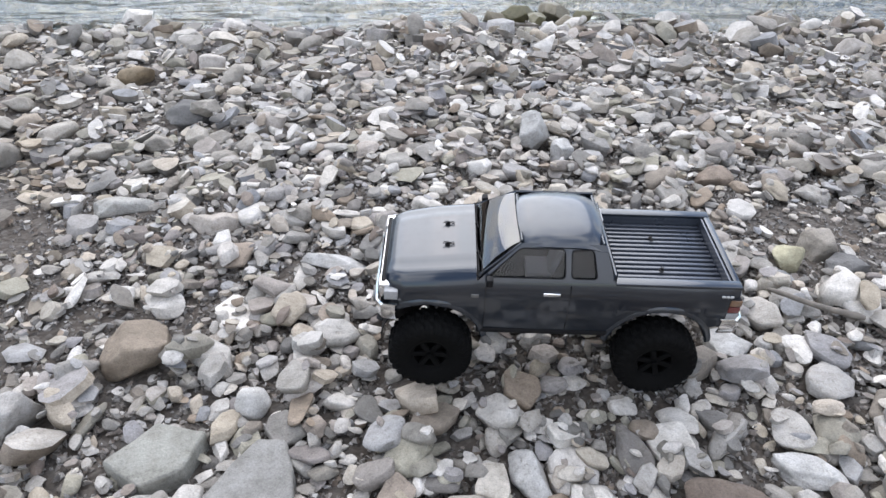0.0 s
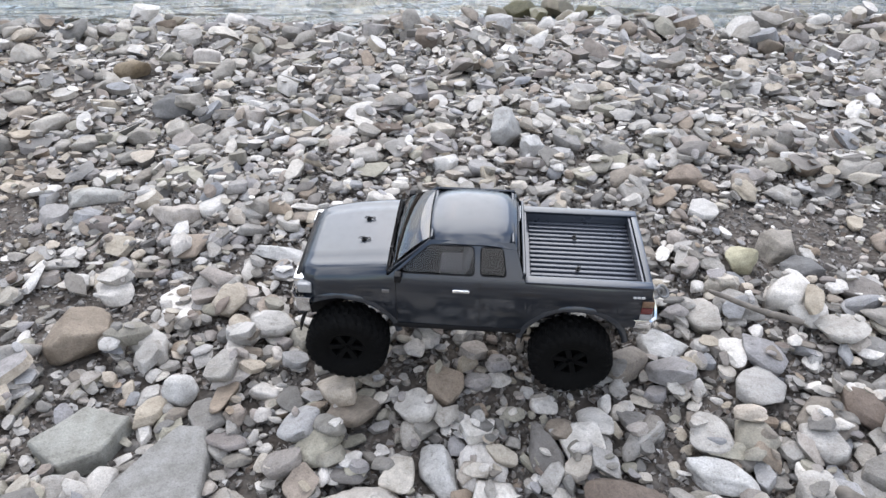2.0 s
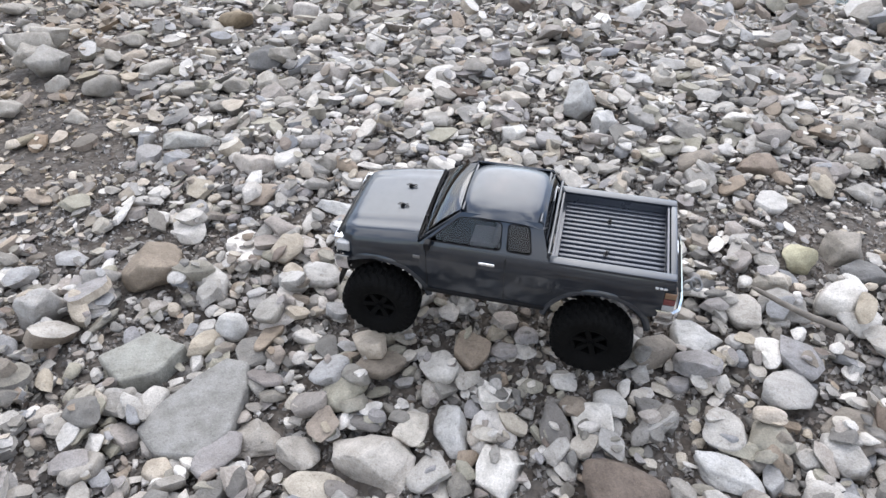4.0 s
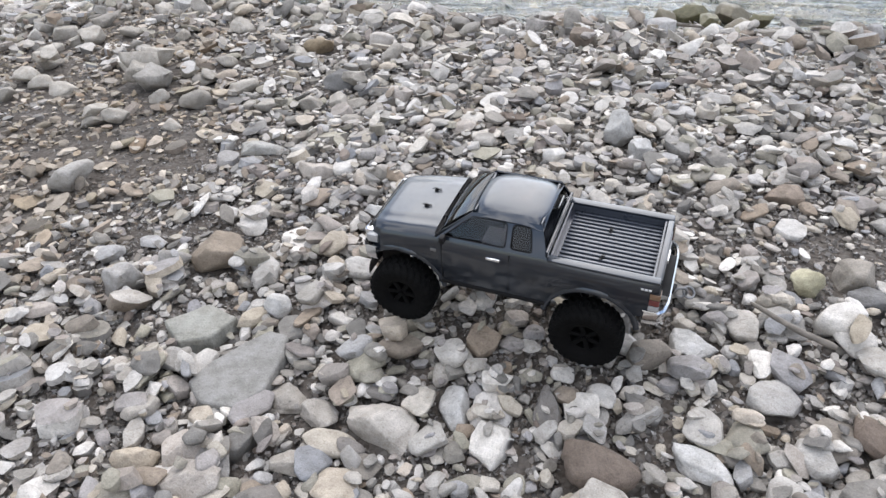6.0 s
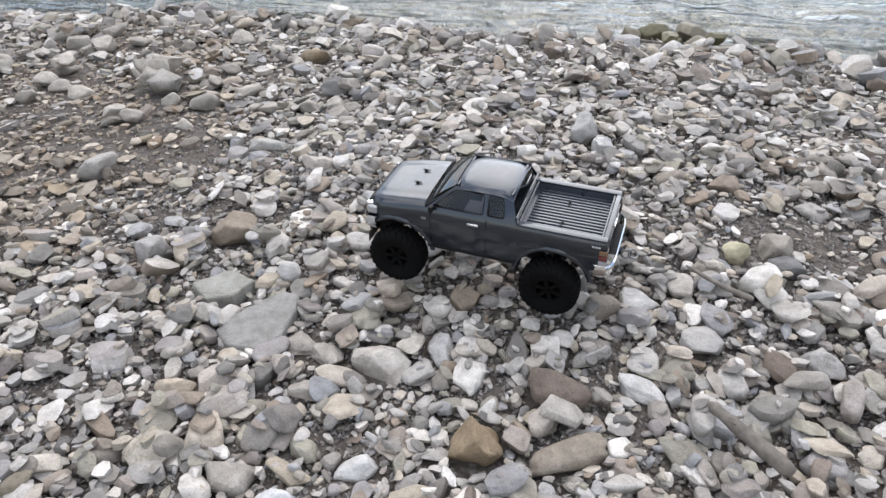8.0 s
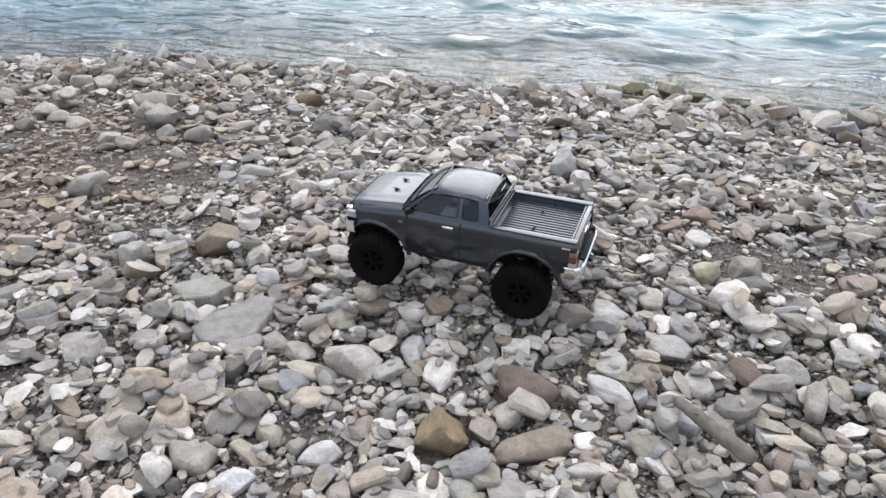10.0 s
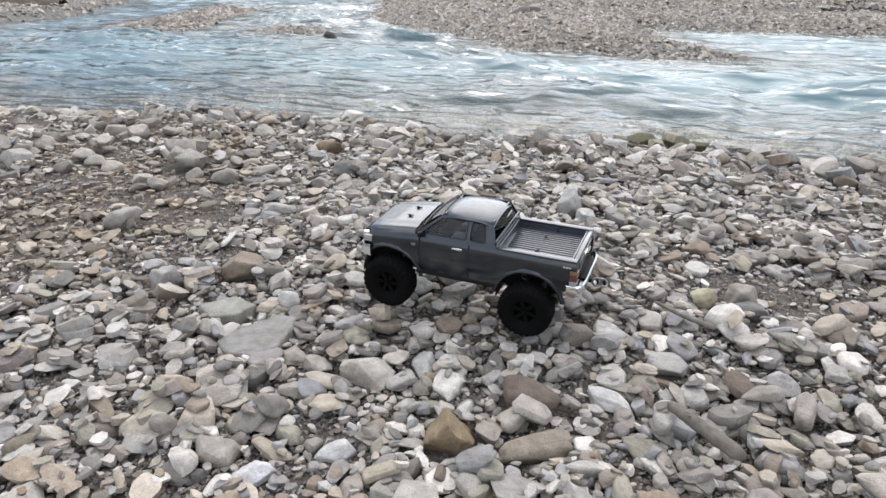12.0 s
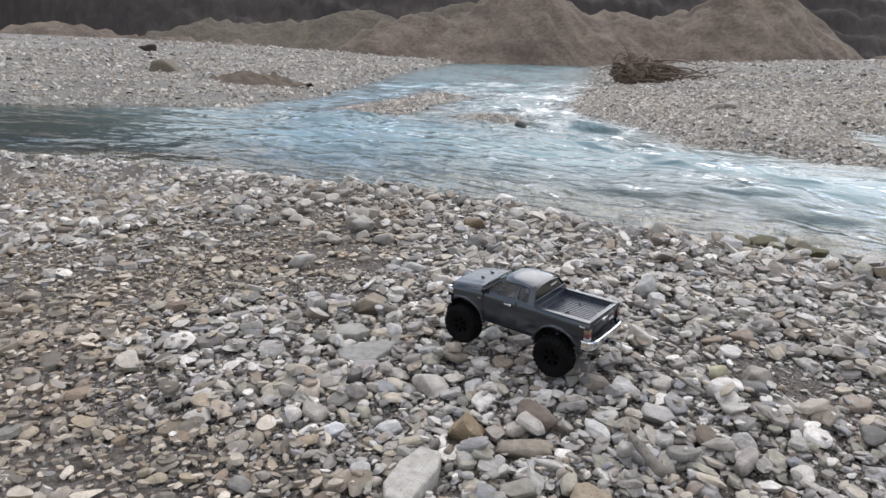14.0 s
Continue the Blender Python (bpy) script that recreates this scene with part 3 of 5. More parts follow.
def drop_stone(x, y, a, b, c, tilt=0.2, sink=0.35, spin=None):
    """Lays a stone on what lies there already, and keeps its top. Returns its place and turn, or None under a wheel."""
    global tops
    spin = rs.uniform(0, 6.283) if spin is None else spin
    i0, j0 = int((y - TOP_Y) / TOP_CELL), int((x - TOP_X) / TOP_CELL)
    k = max(1, int(math.ceil(a / TOP_CELL)))
    if i0 - k < 0 or j0 - k < 0 or i0 + k + 1 > TOPS_SHAPE[0] or j0 + k + 1 > TOPS_SHAPE[1]:
        z = float(land_z(np.array([x]), np.array([y]))[0])
        n = np.array([rs.normal() * tilt, rs.normal() * tilt, 1.0])
        return np.array([x, y, z + c * (1 - 2 * sink)]), turned(n, spin)
    win = tops[i0 - k:i0 + k + 1, j0 - k:j0 + k + 1]
    dy, dx = np.mgrid[-k:k + 1, -k:k + 1] * TOP_CELL
    u, v = dx * math.cos(spin) + dy * math.sin(spin), -dx * math.sin(spin) + dy * math.cos(spin)
    d2 = (u / a) ** 2 + (v / b) ** 2
    on = d2 <= 1.0
    if not on.any():
        on = d2 <= d2.min() + 1e-9
    h = win[on]
    base = 0.5 * h.mean() + 0.5 * h.max()
    if k >= 2:
        gx = ((h - h.mean()) * dx[on]).sum() / ((dx[on] ** 2).sum() + 1e-9)
        gy = ((h - h.mean()) * dy[on]).sum() / ((dy[on] ** 2).sum() + 1e-9)
    else:
        gx = gy = 0.0
    gx, gy = np.clip([gx, gy], -0.28, 0.28)
    n = np.array([-gx + rs.normal() * tilt, -gy + rs.normal() * tilt, 1.0])
    z = base + c * (1 - 2 * sink)
    top = z + c
    if abs(x) < 0.30 and abs(y) < 0.17:
        for wx, wy in WHEELS:
            if math.hypot((x - wx) / 1.25, y - wy) < 0.045 + a and top > -0.003 + 0.075 * wy:
                return None
        if top > 0.028 and a > 0.02:
            return None
    cap = z + c * np.sqrt(np.clip(1 - d2, 0, 1)) * 0.9 + (gx * dx + gy * dy)
    win[on] = np.maximum(win[on], cap[on])
    return np.array([x, y, z]), turned(n, spin)


def joined_stones(name, records, level, material):
    """One mesh of many stones: records of place, turn and half-axes."""
    vs, fs, base = [], [], 0
    for k, (place, turn, axes) in enumerate(records):
        v, f = TEMPLATES[level][k % len(TEMPLATES[level])]
        vs.append((v * axes) @ turn.T + place)
        fs.append(f + base)
        base += len(v)
    me = mesh_from(name, np.concatenate(vs), np.concatenate(fs))
    me.set_sharp_from_angle(angle=radians(28 if level < 2 else 52))
    me.materials.append(material)
    return new(name, me)


def axes_for(a):
    return np.array([a, a * rs.uniform(0.42, 0.90), a * rs.uniform(0.20, 0.52)])

# ---- the toy truck: nose towards -x, metres in its own frame ----
def part(name, bm, material, parent, label="", sharp=38):
    bmesh.ops.recalc_face_normals(bm, faces=bm.faces[:])
    me = bpy.data.meshes.new(name)
    bm.to_mesh(me)
    bm.free()
    me.shade_smooth()
    me.set_sharp_from_angle(angle=radians(sharp))
    me.materials.append(material)
    ob = new(name, me)
    ob.parent = parent
    return tagged(ob, label) if label else ob


def box_bm(x0, x1, y0, y1, z0, z1, bevel=0.0, segs=2, bm=None):
    bm = bm or bmesh.new()
    made = bmesh.ops.create_cube(bm, size=1.0)["verts"]
    for v in made:
        v.co = Vector(((x0 + x1) / 2 + v.co.x * (x1 - x0), (y0 + y1) / 2 + v.co.y * (y1 - y0), (z0 + z1) / 2 + v.co.z * (z1 - z0)))
    if bevel:
        edges = list({e for v in made for e in v.link_edges})
        bmesh.ops.bevel(bm, geom=edges, offset=bevel, segments=segs, affect="EDGES", profile=0.5)
    return bm


def beam_bm(p0, p1, wide, thick, side=(0, 1, 0), bevel=0.0012, bm=None):
    """A bevelled bar from p0 to p1; thick lies along side."""
    bm = bm or bmesh.new()
    p0, p1 = Vector(p0), Vector(p1)
    z = (p1 - p0).normalized()
    y = (Vector(side) - z * z.dot(Vector(side))).normalized()
    x = y.cross(z)
    made = bmesh.ops.create_cube(bm, size=1.0)["verts"]
    mid, length = (p0 + p1) / 2, (p1 - p0).length
    for v in made:
        v.co = mid + x * v.co.x * wide + y * v.co.y * thick + z * v.co.z * length
    if bevel:
        bmesh.ops.bevel(bm, geom=list({e for v in made for e in v.link_edges}), offset=bevel, segments=2, affect="EDGES", profile=0.5)
    return bm


def rod_bm(p0, p1, r, segs=12, bm=None, r1=None):
    bm = bm or bmesh.new()
    p0, p1 = Vector(p0), Vector(p1)
    m = Matrix.Translation((p0 + p1) / 2) @ (p1 - p0).to_track_quat("Z", "Y").to_matrix().to_4x4()
    bmesh.ops.create_cone(bm, cap_ends=True, segments=segs, radius1=r, radius2=r if r1 is None else r1, depth=(p1 - p0).length, matrix=m)
    return bm


def spun_bm(profile, segs, m=None, bm=None):
    """Turns a profile of (radius, height) points round z."""
    bm = bm or bmesh.new()
    rings = [[bm.verts.new((r * math.cos(2 * math.pi * k / segs), r * math.sin(2 * math.pi * k / segs), h)) for k in range(segs)] for r, h in profile]
    for a, b in zip(rings, rings[1:]):
        for k in range(segs):
            bm.faces.new((a[k], a[(k + 1) % segs], b[(k + 1) % segs], b[k]))
    if m is not None:
        bmesh.ops.transform(bm, matrix=m, verts=[v for r in rings for v in r])
    return bm


def ring_bm(R, r, m, major=28, minor=8, bm=None):
    prof = [(R + r * math.cos(2 * math.pi * k / minor), r * math.sin(2 * math.pi * k / minor)) for k in range(minor + 1)]
    return spun_bm(prof, major, m, bm)


def grid_bm(rows, bm=None, thick=0.0):
    """A skin through rows of points."""
    bm = bm or bmesh.new()
    vs = [[bm.verts.new(p) for p in row] for row in rows]
    fs = []
    for a, b in zip(vs, vs[1:]):
        for k in range(len(a) - 1):
            fs.append(bm.faces.new((a[k], a[k + 1], b[k + 1], b[k])))
    if thick:
        bmesh.ops.recalc_face_normals(bm, faces=bm.faces[:])
        bmesh.ops.solidify(bm, geom=bm.faces[:], thickness=thick)
    return bm


def lerp(x, xs, ys):
    return float(np.interp(x, xs, ys))


BELT_X, BELT_Z = (-0.222, -0.21, -0.16, -0.10, 0.08, 0.252), (0.153, 0.159, 0.166, 0.172, 0.173, 0.170)
WIDE_X, WIDE_Y = (-0.224, -0.214, -0.195, -0.15, 0.0, 0.2, 0.24, 0.252), (0.066, 0.079, 0.087, 0.091, 0.0925, 0.0915, 0.089, 0.086)
SILL_X, SILL_Z = (-0.224, -0.205, -0.10, -0.095, 0.095, 0.10, 0.215, 0.252), (0.106, 0.100, 0.092, 0.088, 0.088, 0.092, 0.100, 0.108)
AXLES, AXLE_Z, ARCH_R = (-0.1565, 0.1565), 0.0545, 0.070
ARCH_Z = 0.062


def belt(x):
    return lerp(x, BELT_X, BELT_Z)


def half(x):
    return lerp(x, WIDE_X, WIDE_Y)


def hem(x):
    """Lower edge of the flank, up over the wheels."""
    z = lerp(x, SILL_X, SILL_Z)
    for ax in AXLES:
        if abs(x - ax) < ARCH_R:
            z = max(z, ARCH_Z + math.sqrt(ARCH_R ** 2 - (x - ax) ** 2))
    return z


def flank_y(x, z):
    """Half-width of the flank at a height: it bulges at the shoulder and tucks under."""
    top, low = belt(x), 0.088
    k = (z - low) / (top - low)
    return half(x) - 0.0065 * max(0, (k - 0.72) / 0.28) ** 2 - 0.004 * max(0, (0.45 - k) / 0.45) ** 1.5 + (0.0012 if 0.50 < k < 0.56 else 0)


def build_wheel():
    """Off-road wheel lying round the y axis at the origin, its outer face towards -y."""
    wheel = new("wheel")
    axis = pose(0, 0, 0, 90, 0, 0)
    prof = [(0.027, -0.017), (0.031, -0.0205), (0.041, -0.0235), (0.049, -0.0235), (0.0535, -0.0215), (0.0555, -0.017), (0.0562, -0.008),
            (0.0564, 0.0), (0.0562, 0.008), (0.0555, 0.017), (0.0535, 0.0215), (0.049, 0.0235), (0.041, 0.0235), (0.031, 0.0205), (0.027, 0.017)]
    # one skin whose radius steps up where the tread lugs stand
    rows = []
    fine = [(lerp(q, range(len(prof)), [p[0] for p in prof]), lerp(q, range(len(prof)), [p[1] for p in prof])) for q in np.linspace(0, len(prof) - 1, 43)]
    for k in range(193):
        a = 2 * math.pi * k / 192
        row = []
        for r, h in fine:
            lug = 0.0
            if r > 0.046:
                lane = 0 if h < -0.0065 else 2 if h > 0.0065 else 1
                turn = a * 28 / (2 * math.pi) + (0.0, 0.25, 0.5)[lane] + (0.9 * h / 0.0235 if lane != 1 else 0)
                if turn % 1.0 < 0.56 and abs(abs(h) - 0.0065) > 0.0009:
                    lug = 0.0025 if r > 0.053 else 0.0014
            rr, hh = r + (lug if r > 0.053 else 0), h + (math.copysign(lug, h) if r <= 0.053 else 0)
            row.append((rr * math.cos(a), rr * math.sin(a), hh))
        rows.append(row)
    bm = grid_bm(rows)
    bmesh.ops.remove_doubles(bm, verts=bm.verts[:], dist=1e-5)
    bmesh.ops.transform(bm, matrix=axis, verts=bm.verts)
    part("tyre", bm, RUBBER, wheel, "chunky black rubber tyre")
    rim = part("rim", spun_bm([(0.0285, -0.0175), (0.0275, -0.019), (0.0255, -0.0185), (0.0245, -0.010), (0.0235, 0.015), (0.0285, 0.0175)], 40, axis), RUBBER, wheel, "black beadlock rim")
    bm = bmesh.new()
    for k in range(6):
        a = 2 * math.pi * k / 6
        beam_bm((0.004 * math.cos(a), -0.0125, 0.004 * math.sin(a)), (0.0255 * math.cos(a), -0.0145, 0.0255 * math.sin(a)), 0.0075, 0.004, (0, 1, 0), 0.0008, bm)
    part("spokes", bm, RUBBER, rim)
    part("backing", spun_bm([(0.0, -0.006), (0.0245, -0.006)], 24, axis), RUBBER, rim)
    part("hub_nut", rod_bm((0, -0.019, 0), (0, -0.011, 0), 0.0042, 6), RUBBER, rim)
    return wheel


def build_clip(parent, x, y, z, turn):
    """A body post with its bent wire clip."""
    m = pose(x, y, z, 0, 0, turn) @ Matrix.Scale(0.8, 4)
    bm = spun_bm([(0.0, 0.0022), (0.0042, 0.0022), (0.0046, 0.0), (0.0046, -0.002)], 16)
    rod_bm((0, 0, 0), (0, 0, 0.0065), 0.0022, 10, bm)
    bmesh.ops.transform(bm, matrix=m, verts=bm.verts)
    post = part("body_post", bm, PLASTIC, parent)
    bm = rod_bm((-0.006, 0.0012, 0.0042), (0.009, 0.0012, 0.0042), 0.0008, 6)
    rod_bm((-0.006, -0.0012, 0.0042), (0.007, -0.0030, 0.0042), 0.0008, 6, bm)
    ring_bm(0.0026, 0.0008, pose(-0.0085, 0, 0.0042), 14, 6, bm)
    bmesh.ops.transform(bm, matrix=m, verts=bm.verts)
    part("wire_clip", bm, PLASTIC, post, "bent black wire clip")


def build_truck():
    truck = new("toy_truck")
    tagged(truck, "dark gunmetal radio-controlled pickup truck on chunky black tyres", "toy truck")
    # flanks
    xs = sorted(set([round(v, 5) for v in np.linspace(-0.224, 0.252, 90)] + [round(ax + ARCH_R * math.sin(t), 5) for ax in AXLES for t in np.linspace(-1.57, 1.57, 27)]))
    for s in (-1, 1):
        rows = []
        for x in xs:
            lo, hi = hem(x), belt(x)
            rows.append([(x, s * flank_y(x, lo + (hi - lo) * k / 12), lo + (hi - lo) * k / 12) for k in range(13)])
        side = part("side_panel", grid_bm(rows, thick=0.0016), PAINT, truck)
        for ax in AXLES:
            bm = bmesh.new()
            ring = []
            for t in np.linspace(-1.42, 1.42, 30):
                x, z = ax + ARCH_R * math.sin(t), ARCH_Z + ARCH_R * math.cos(t)
                o = flank_y(x, max(z, 0.09))
                ring.append([(ax + (ARCH_R + d) * math.sin(t), s * (o + e), ARCH_Z + (ARCH_R + d) * math.cos(t)) for d, e in ((-0.0005, -0.006), (-0.0005, 0.0012), (0.001, 0.0022), (0.005, 0.0016), (0.0085, -0.001))])
            part("fender_flare", grid_bm(ring), PAINT, side)
        # black sheets added inside the arches, in place of the shade there
        for ax in AXLES:
            rows = [[(ax + 0.0695 * math.sin(t), s * y, ARCH_Z + 0.0695 * math.cos(t)) for y in (0.034, 0.060, 0.0865)] for t in np.linspace(-1.6, 1.3, 21)]
            bm = grid_bm(rows, thick=0.0012)
            reach = np.linspace(-1.8, 1.3, 21) if ax < 0 else np.linspace(-1.6, 0.7, 17)
            wall = [[(ax + r * math.sin(t), s * 0.036, ARCH_Z + r * math.cos(t)) for r in (0.020, 0.069)] for t in reach]
            part("arch_shade", grid_bm(wall, bm), PLASTIC, side, "black sheet standing in for shade in the wheel arch")
        part("door_seam", box_bm(-0.0855, -0.0851, s * 0.0890 if s > 0 else -0.0924, 0.0924 if s > 0 else -0.0890, 0.094, 0.170), PLASTIC, side)
        part("door_seam", box_bm(0.0262, 0.0266, 0.0890 if s > 0 else -0.0926, 0.0926 if s > 0 else -0.0890, 0.094, 0.170), PLASTIC, side)
        part("rocker", box_bm(-0.094, 0.094, s * 0.090 if s < 0 else 0.078, -0.078 if s < 0 else 0.090, 0.081, 0.0895, 0.002), PLASTIC, side, "black rocker strip")
        part("door_handle", box_bm(-0.010, 0.013, -0.0955 if s < 0 else 0.0915, -0.0915 if s < 0 else 0.0955, 0.1555, 0.1600, 0.0012), CHROME, side, "small chrome door handle")
        for k in range(3):
            part("side_mark", box_bm(0.226 + 0.0055 * k, 0.2302 + 0.0055 * k, -0.0905 if s < 0 else 0.0885, -0.0885 if s < 0 else 0.0905, 0.1581, 0.1604), WHITE_MARK, side)
        part("fender_badge", box_bm(-0.104, -0.094, -0.0928 if s < 0 else 0.0908, -0.0908 if s < 0 else 0.0928, 0.1475, 0.1530, 0.0006), STEEL, side, "small grey fender badge")
        mirror = part("side_mirror", box_bm(-0.086, -0.077, min(s * 0.088, s * 0.100), max(s * 0.088, s * 0.100), 0.172, 0.184, 0.002), PLASTIC, truck, "small black side mirror")
    # bonnet
    rows = []
    for x in np.linspace(-0.219, -0.098, 24):
        w, zb = half(x) - 0.0065, belt(x)
        crown = lerp(x, (-0.219, -0.212, -0.2, -0.12, -0.098), (0.0035, 0.007, 0.0085, 0.0105, 0.010))
        row = []
        for v in np.linspace(-1, 1, 29):
            a = abs(v)
            lift = 1 - max(0, (a - 0.86) / 0.14) ** 2
            bulge = 0.0016 if a < 0.60 else 0.0016 * max(0, 1 - (a - 0.60) / 0.07)
            row.append((x, v * w, zb + crown * lift + (1 - a * a) * 0.0015 + bulge * min(1, (x + 0.219) * 60) - 0.0002))
        rows.append(row)
    hood = part("hood", grid_bm(rows, thick=0.0015), PAINT, truck)
    for y in (-0.0235, 0.0235):
        build_clip(hood, -0.1365, y, lerp(-0.1365, BELT_X, BELT_Z) + 0.0127, 180)
    # cowl and wipers
    rows = [[(x, y, z) for y in np.linspace(-0.082, 0.082, 9)] for x, z in ((-0.0985, 0.1795), (-0.0955, 0.1772), (-0.0915, 0.1775))]
    cowl = part("cowl", grid_bm(rows, thick=0.001), PLASTIC, truck, "black cowl strip under the windscreen")
    for y in (-0.038, 0.028):
        bm = rod_bm((-0.0965, y, 0.182), (-0.0905, y - 0.022, 0.1835), 0.0008, 6)
        beam_bm((-0.0910, y - 0.046, 0.1822), (-0.0895, y + 0.008, 0.1832), 0.0012, 0.0014, (1, 0, 0), 0, bm)
        rod_bm((-0.0975, y, 0.1795), (-0.0960, y, 0.1835), 0.0026, 8, bm)
        part("wiper", bm, PLASTIC, cowl, "thin black wiper")
    for x in (-0.1000, -0.0955):
        part("vent_slot", beam_bm((x, -0.074, 0.1815 if x < -0.098 else 0.1792), (x, 0.074, 0.1815 if x < -0.098 else 0.1792), 0.0012, 0.0012, (0, 0, 1), 0), PLASTIC, cowl)
    # cabin: roof on pillars, glass between
    rows = []
    for u in np.linspace(-1, 1, 25):
        row = []
        x = 0.0125 + 0.0595 * u
        for v in np.linspace(-1, 1, 21):
            wy = lerp(x, (-0.045, 0.0, 0.07), (0.0605, 0.0650, 0.0645))
            edge = (abs(v) ** 4 + abs(u) ** 5)
            row.append((x, v * wy, 0.2262 - 0.0075 * min(edge, 1.35) - 0.0042 * v * v - 0.0034 * u * u))
        rows.append(row)
    roof = part("roof", grid_bm(rows, thick=0.0035), PAINT, truck)
    for s in (-1, 1):
        part("windscreen_pillar", beam_bm((-0.097, s * 0.0800, 0.173), (-0.0410, s * 0.0570, 0.2135), 0.0048, 0.0042, (0, 1, 0), 0.0012), PAINT, truck)
    for x, y, z, deep in ((-0.0405, 0.054, 0.2140, 0.005), (0.0665, 0.057, 0.2130, 0.0065)):
        part("roof_header", beam_bm((x, -y, z), (x, y, z), 0.004, deep, (0, 0, 1), 0.0012), PAINT, truck)

    def cab_y(z):
        k = (z - 0.170) / 0.045
        return 0.0866 - 0.0235 * k - 0.0030 * k * k

    def rounded(corners, radius):
        """An outline whose corners are drawn as short curves."""
        out = []
        for i, p in enumerate(corners):
            p, before, after = Vector(p), Vector(corners[i - 1]), Vector(corners[(i + 1) % len(corners)])
            p0, p1 = p + (before - p).normalized() * radius, p + (after - p).normalized() * radius
            for k in range(6):
                q = k / 5
                out.append(p0 * (1 - q) ** 2 + p * 2 * q * (1 - q) + p1 * q * q)
        return out

    door_hole = rounded([(-0.0840, 0.1768), (0.0180, 0.1768), (0.0160, 0.2105), (-0.0420, 0.2105)], 0.006)
    rear_hole = rounded([(0.0262, 0.1772), (0.0600, 0.1772), (0.0535, 0.2100), (0.0250, 0.2100)], 0.0055)
    for s in (-1, 1):
        bm = bmesh.new()
        for loop in (rounded([(-0.0975, 0.1705), (0.0850, 0.1705), (0.0690, 0.2160), (-0.0400, 0.2160)], 0.003), door_hole, rear_hole):
            vs = [bm.verts.new((p[0], p[1], 0)) for p in loop]
            for p, q in zip(vs, vs[1:] + vs[:1]):
                bm.edges.new((p, q))
        bmesh.ops.triangle_fill(bm, use_beauty=True, use_dissolve=False, edges=bm.edges[:], normal=(0, 0, 1))
        for v in bm.verts:
            v.co = Vector((v.co.x, s * cab_y(v.co.y), v.co.y))
        bmesh.ops.recalc_face_normals(bm, faces=bm.faces[:])
        bmesh.ops.solidify(bm, geom=bm.faces[:], thickness=0.0026)
        cab_side = part("cab_side", bm, PAINT, truck)
        for loop in (door_hole, rear_hole):
            bm = bmesh.new()
            pts = [Vector((p[0], s * (cab_y(p[1]) + 0.0004), p[1])) for p in loop]
            for p, q in zip(pts, pts[1:] + pts[:1]):
                rod_bm(p, q, 0.0009, 6, bm)
            part("window_seal", bm, PLASTIC, cab_side, "thin black window seal")

    def pane(name, pts, label):
        bm = grid_bm([[pts[0], pts[1]], [pts[3], pts[2]]], thick=0.0010)
        return part(name, bm, SCREEN if name == "windscreen" else GLASS, truck, label)

    rows = []
    for u in np.linspace(0, 1, 11):
        row = []
        for v in np.linspace(-1, 1, 15):
            swell = 0.0062 * (1 - (2 * u - 1) ** 2) ** 0.9 * (1 - 0.35 * v * v) + 0.003 * (1 - v * v)
            row.append((-0.0945 + 0.0515 * u - 0.613 * swell, v * (0.0770 - 0.0210 * u), 0.1765 + 0.0400 * u + 0.79 * swell))
        rows.append(row)
    part("windscreen", grid_bm(rows, thick=0.0010), SCREEN, truck, "tinted raked windscreen glass")
    for s in (-1, 1):
        pane("door_window", [(-0.0850, s * 0.0812, 0.1750), (0.0200, s * 0.0812, 0.1750), (0.0170, s * 0.0615, 0.2120), (-0.0440, s * 0.0615, 0.2120)], "tinted door window")
        pane("quarter_window", [(0.0240, s * 0.0812, 0.1750), (0.0590, s * 0.0812, 0.1750), (0.0530, s * 0.0615, 0.2120), (0.0240, s * 0.0615, 0.2120)], "small tinted quarter window")
    back = pane("rear_window", [(0.0800, -0.0700, 0.1840), (0.0800, 0.0700, 0.1840), (0.0695, 0.0570, 0.2140), (0.0695, -0.0570, 0.2140)], "dark rear window")
    part("window_sticker", beam_bm((0.0770, 0.012, 0.2020), (0.0770, 0.042, 0.2020), 0.0012, 0.0055, (0.25, 0, 1), 0), WHITE_MARK, back, "pale sticker on the glass")
    part("cab_back", beam_bm((0.0830, -0.083, 0.1775), (0.0830, 0.083, 0.1775), 0.0040, 0.016, (0, 0, 1), 0.001), PAINT, truck)
    # inside
    part("dashboard", box_bm(-0.088, -0.066, -0.072, 0.072, 0.160, 0.181, 0.004), PLASTIC, truck)
    for y in (-0.036, 0.036):
        bm = box_bm(-0.030, 0.006, y - 0.020, y + 0.020, 0.150, 0.162, 0.004)
        beam_bm((0.004, y, 0.156), (0.014, y, 0.199), 0.010, 0.036, (0, 1, 0), 0.004, bm)
        beam_bm((0.0145, y, 0.200), (0.0165, y, 0.211), 0.007, 0.018, (0, 1, 0), 0.003, bm)
        part("seat", bm, SEAT_GREY, truck, "grey moulded seat")
    part("steering_wheel", ring_bm(0.0125, 0.0017, pose(-0.052, -0.036, 0.183, 0, -62, 0), 24, 8), PLASTIC, truck)
    part("cabin_floor", box_bm(-0.092, 0.078, -0.084, 0.084, 0.1475, 0.1505), PLASTIC, truck)
    # load bed
    bed = part("bed_floor", box_bm(0.086, 0.246, -0.0835, 0.0835, 0.1485, 0.1535), BEDLINER, truck, "ribbed black bed liner")
    for k in range(15):
        y = -0.0685 + 0.137 * k / 14
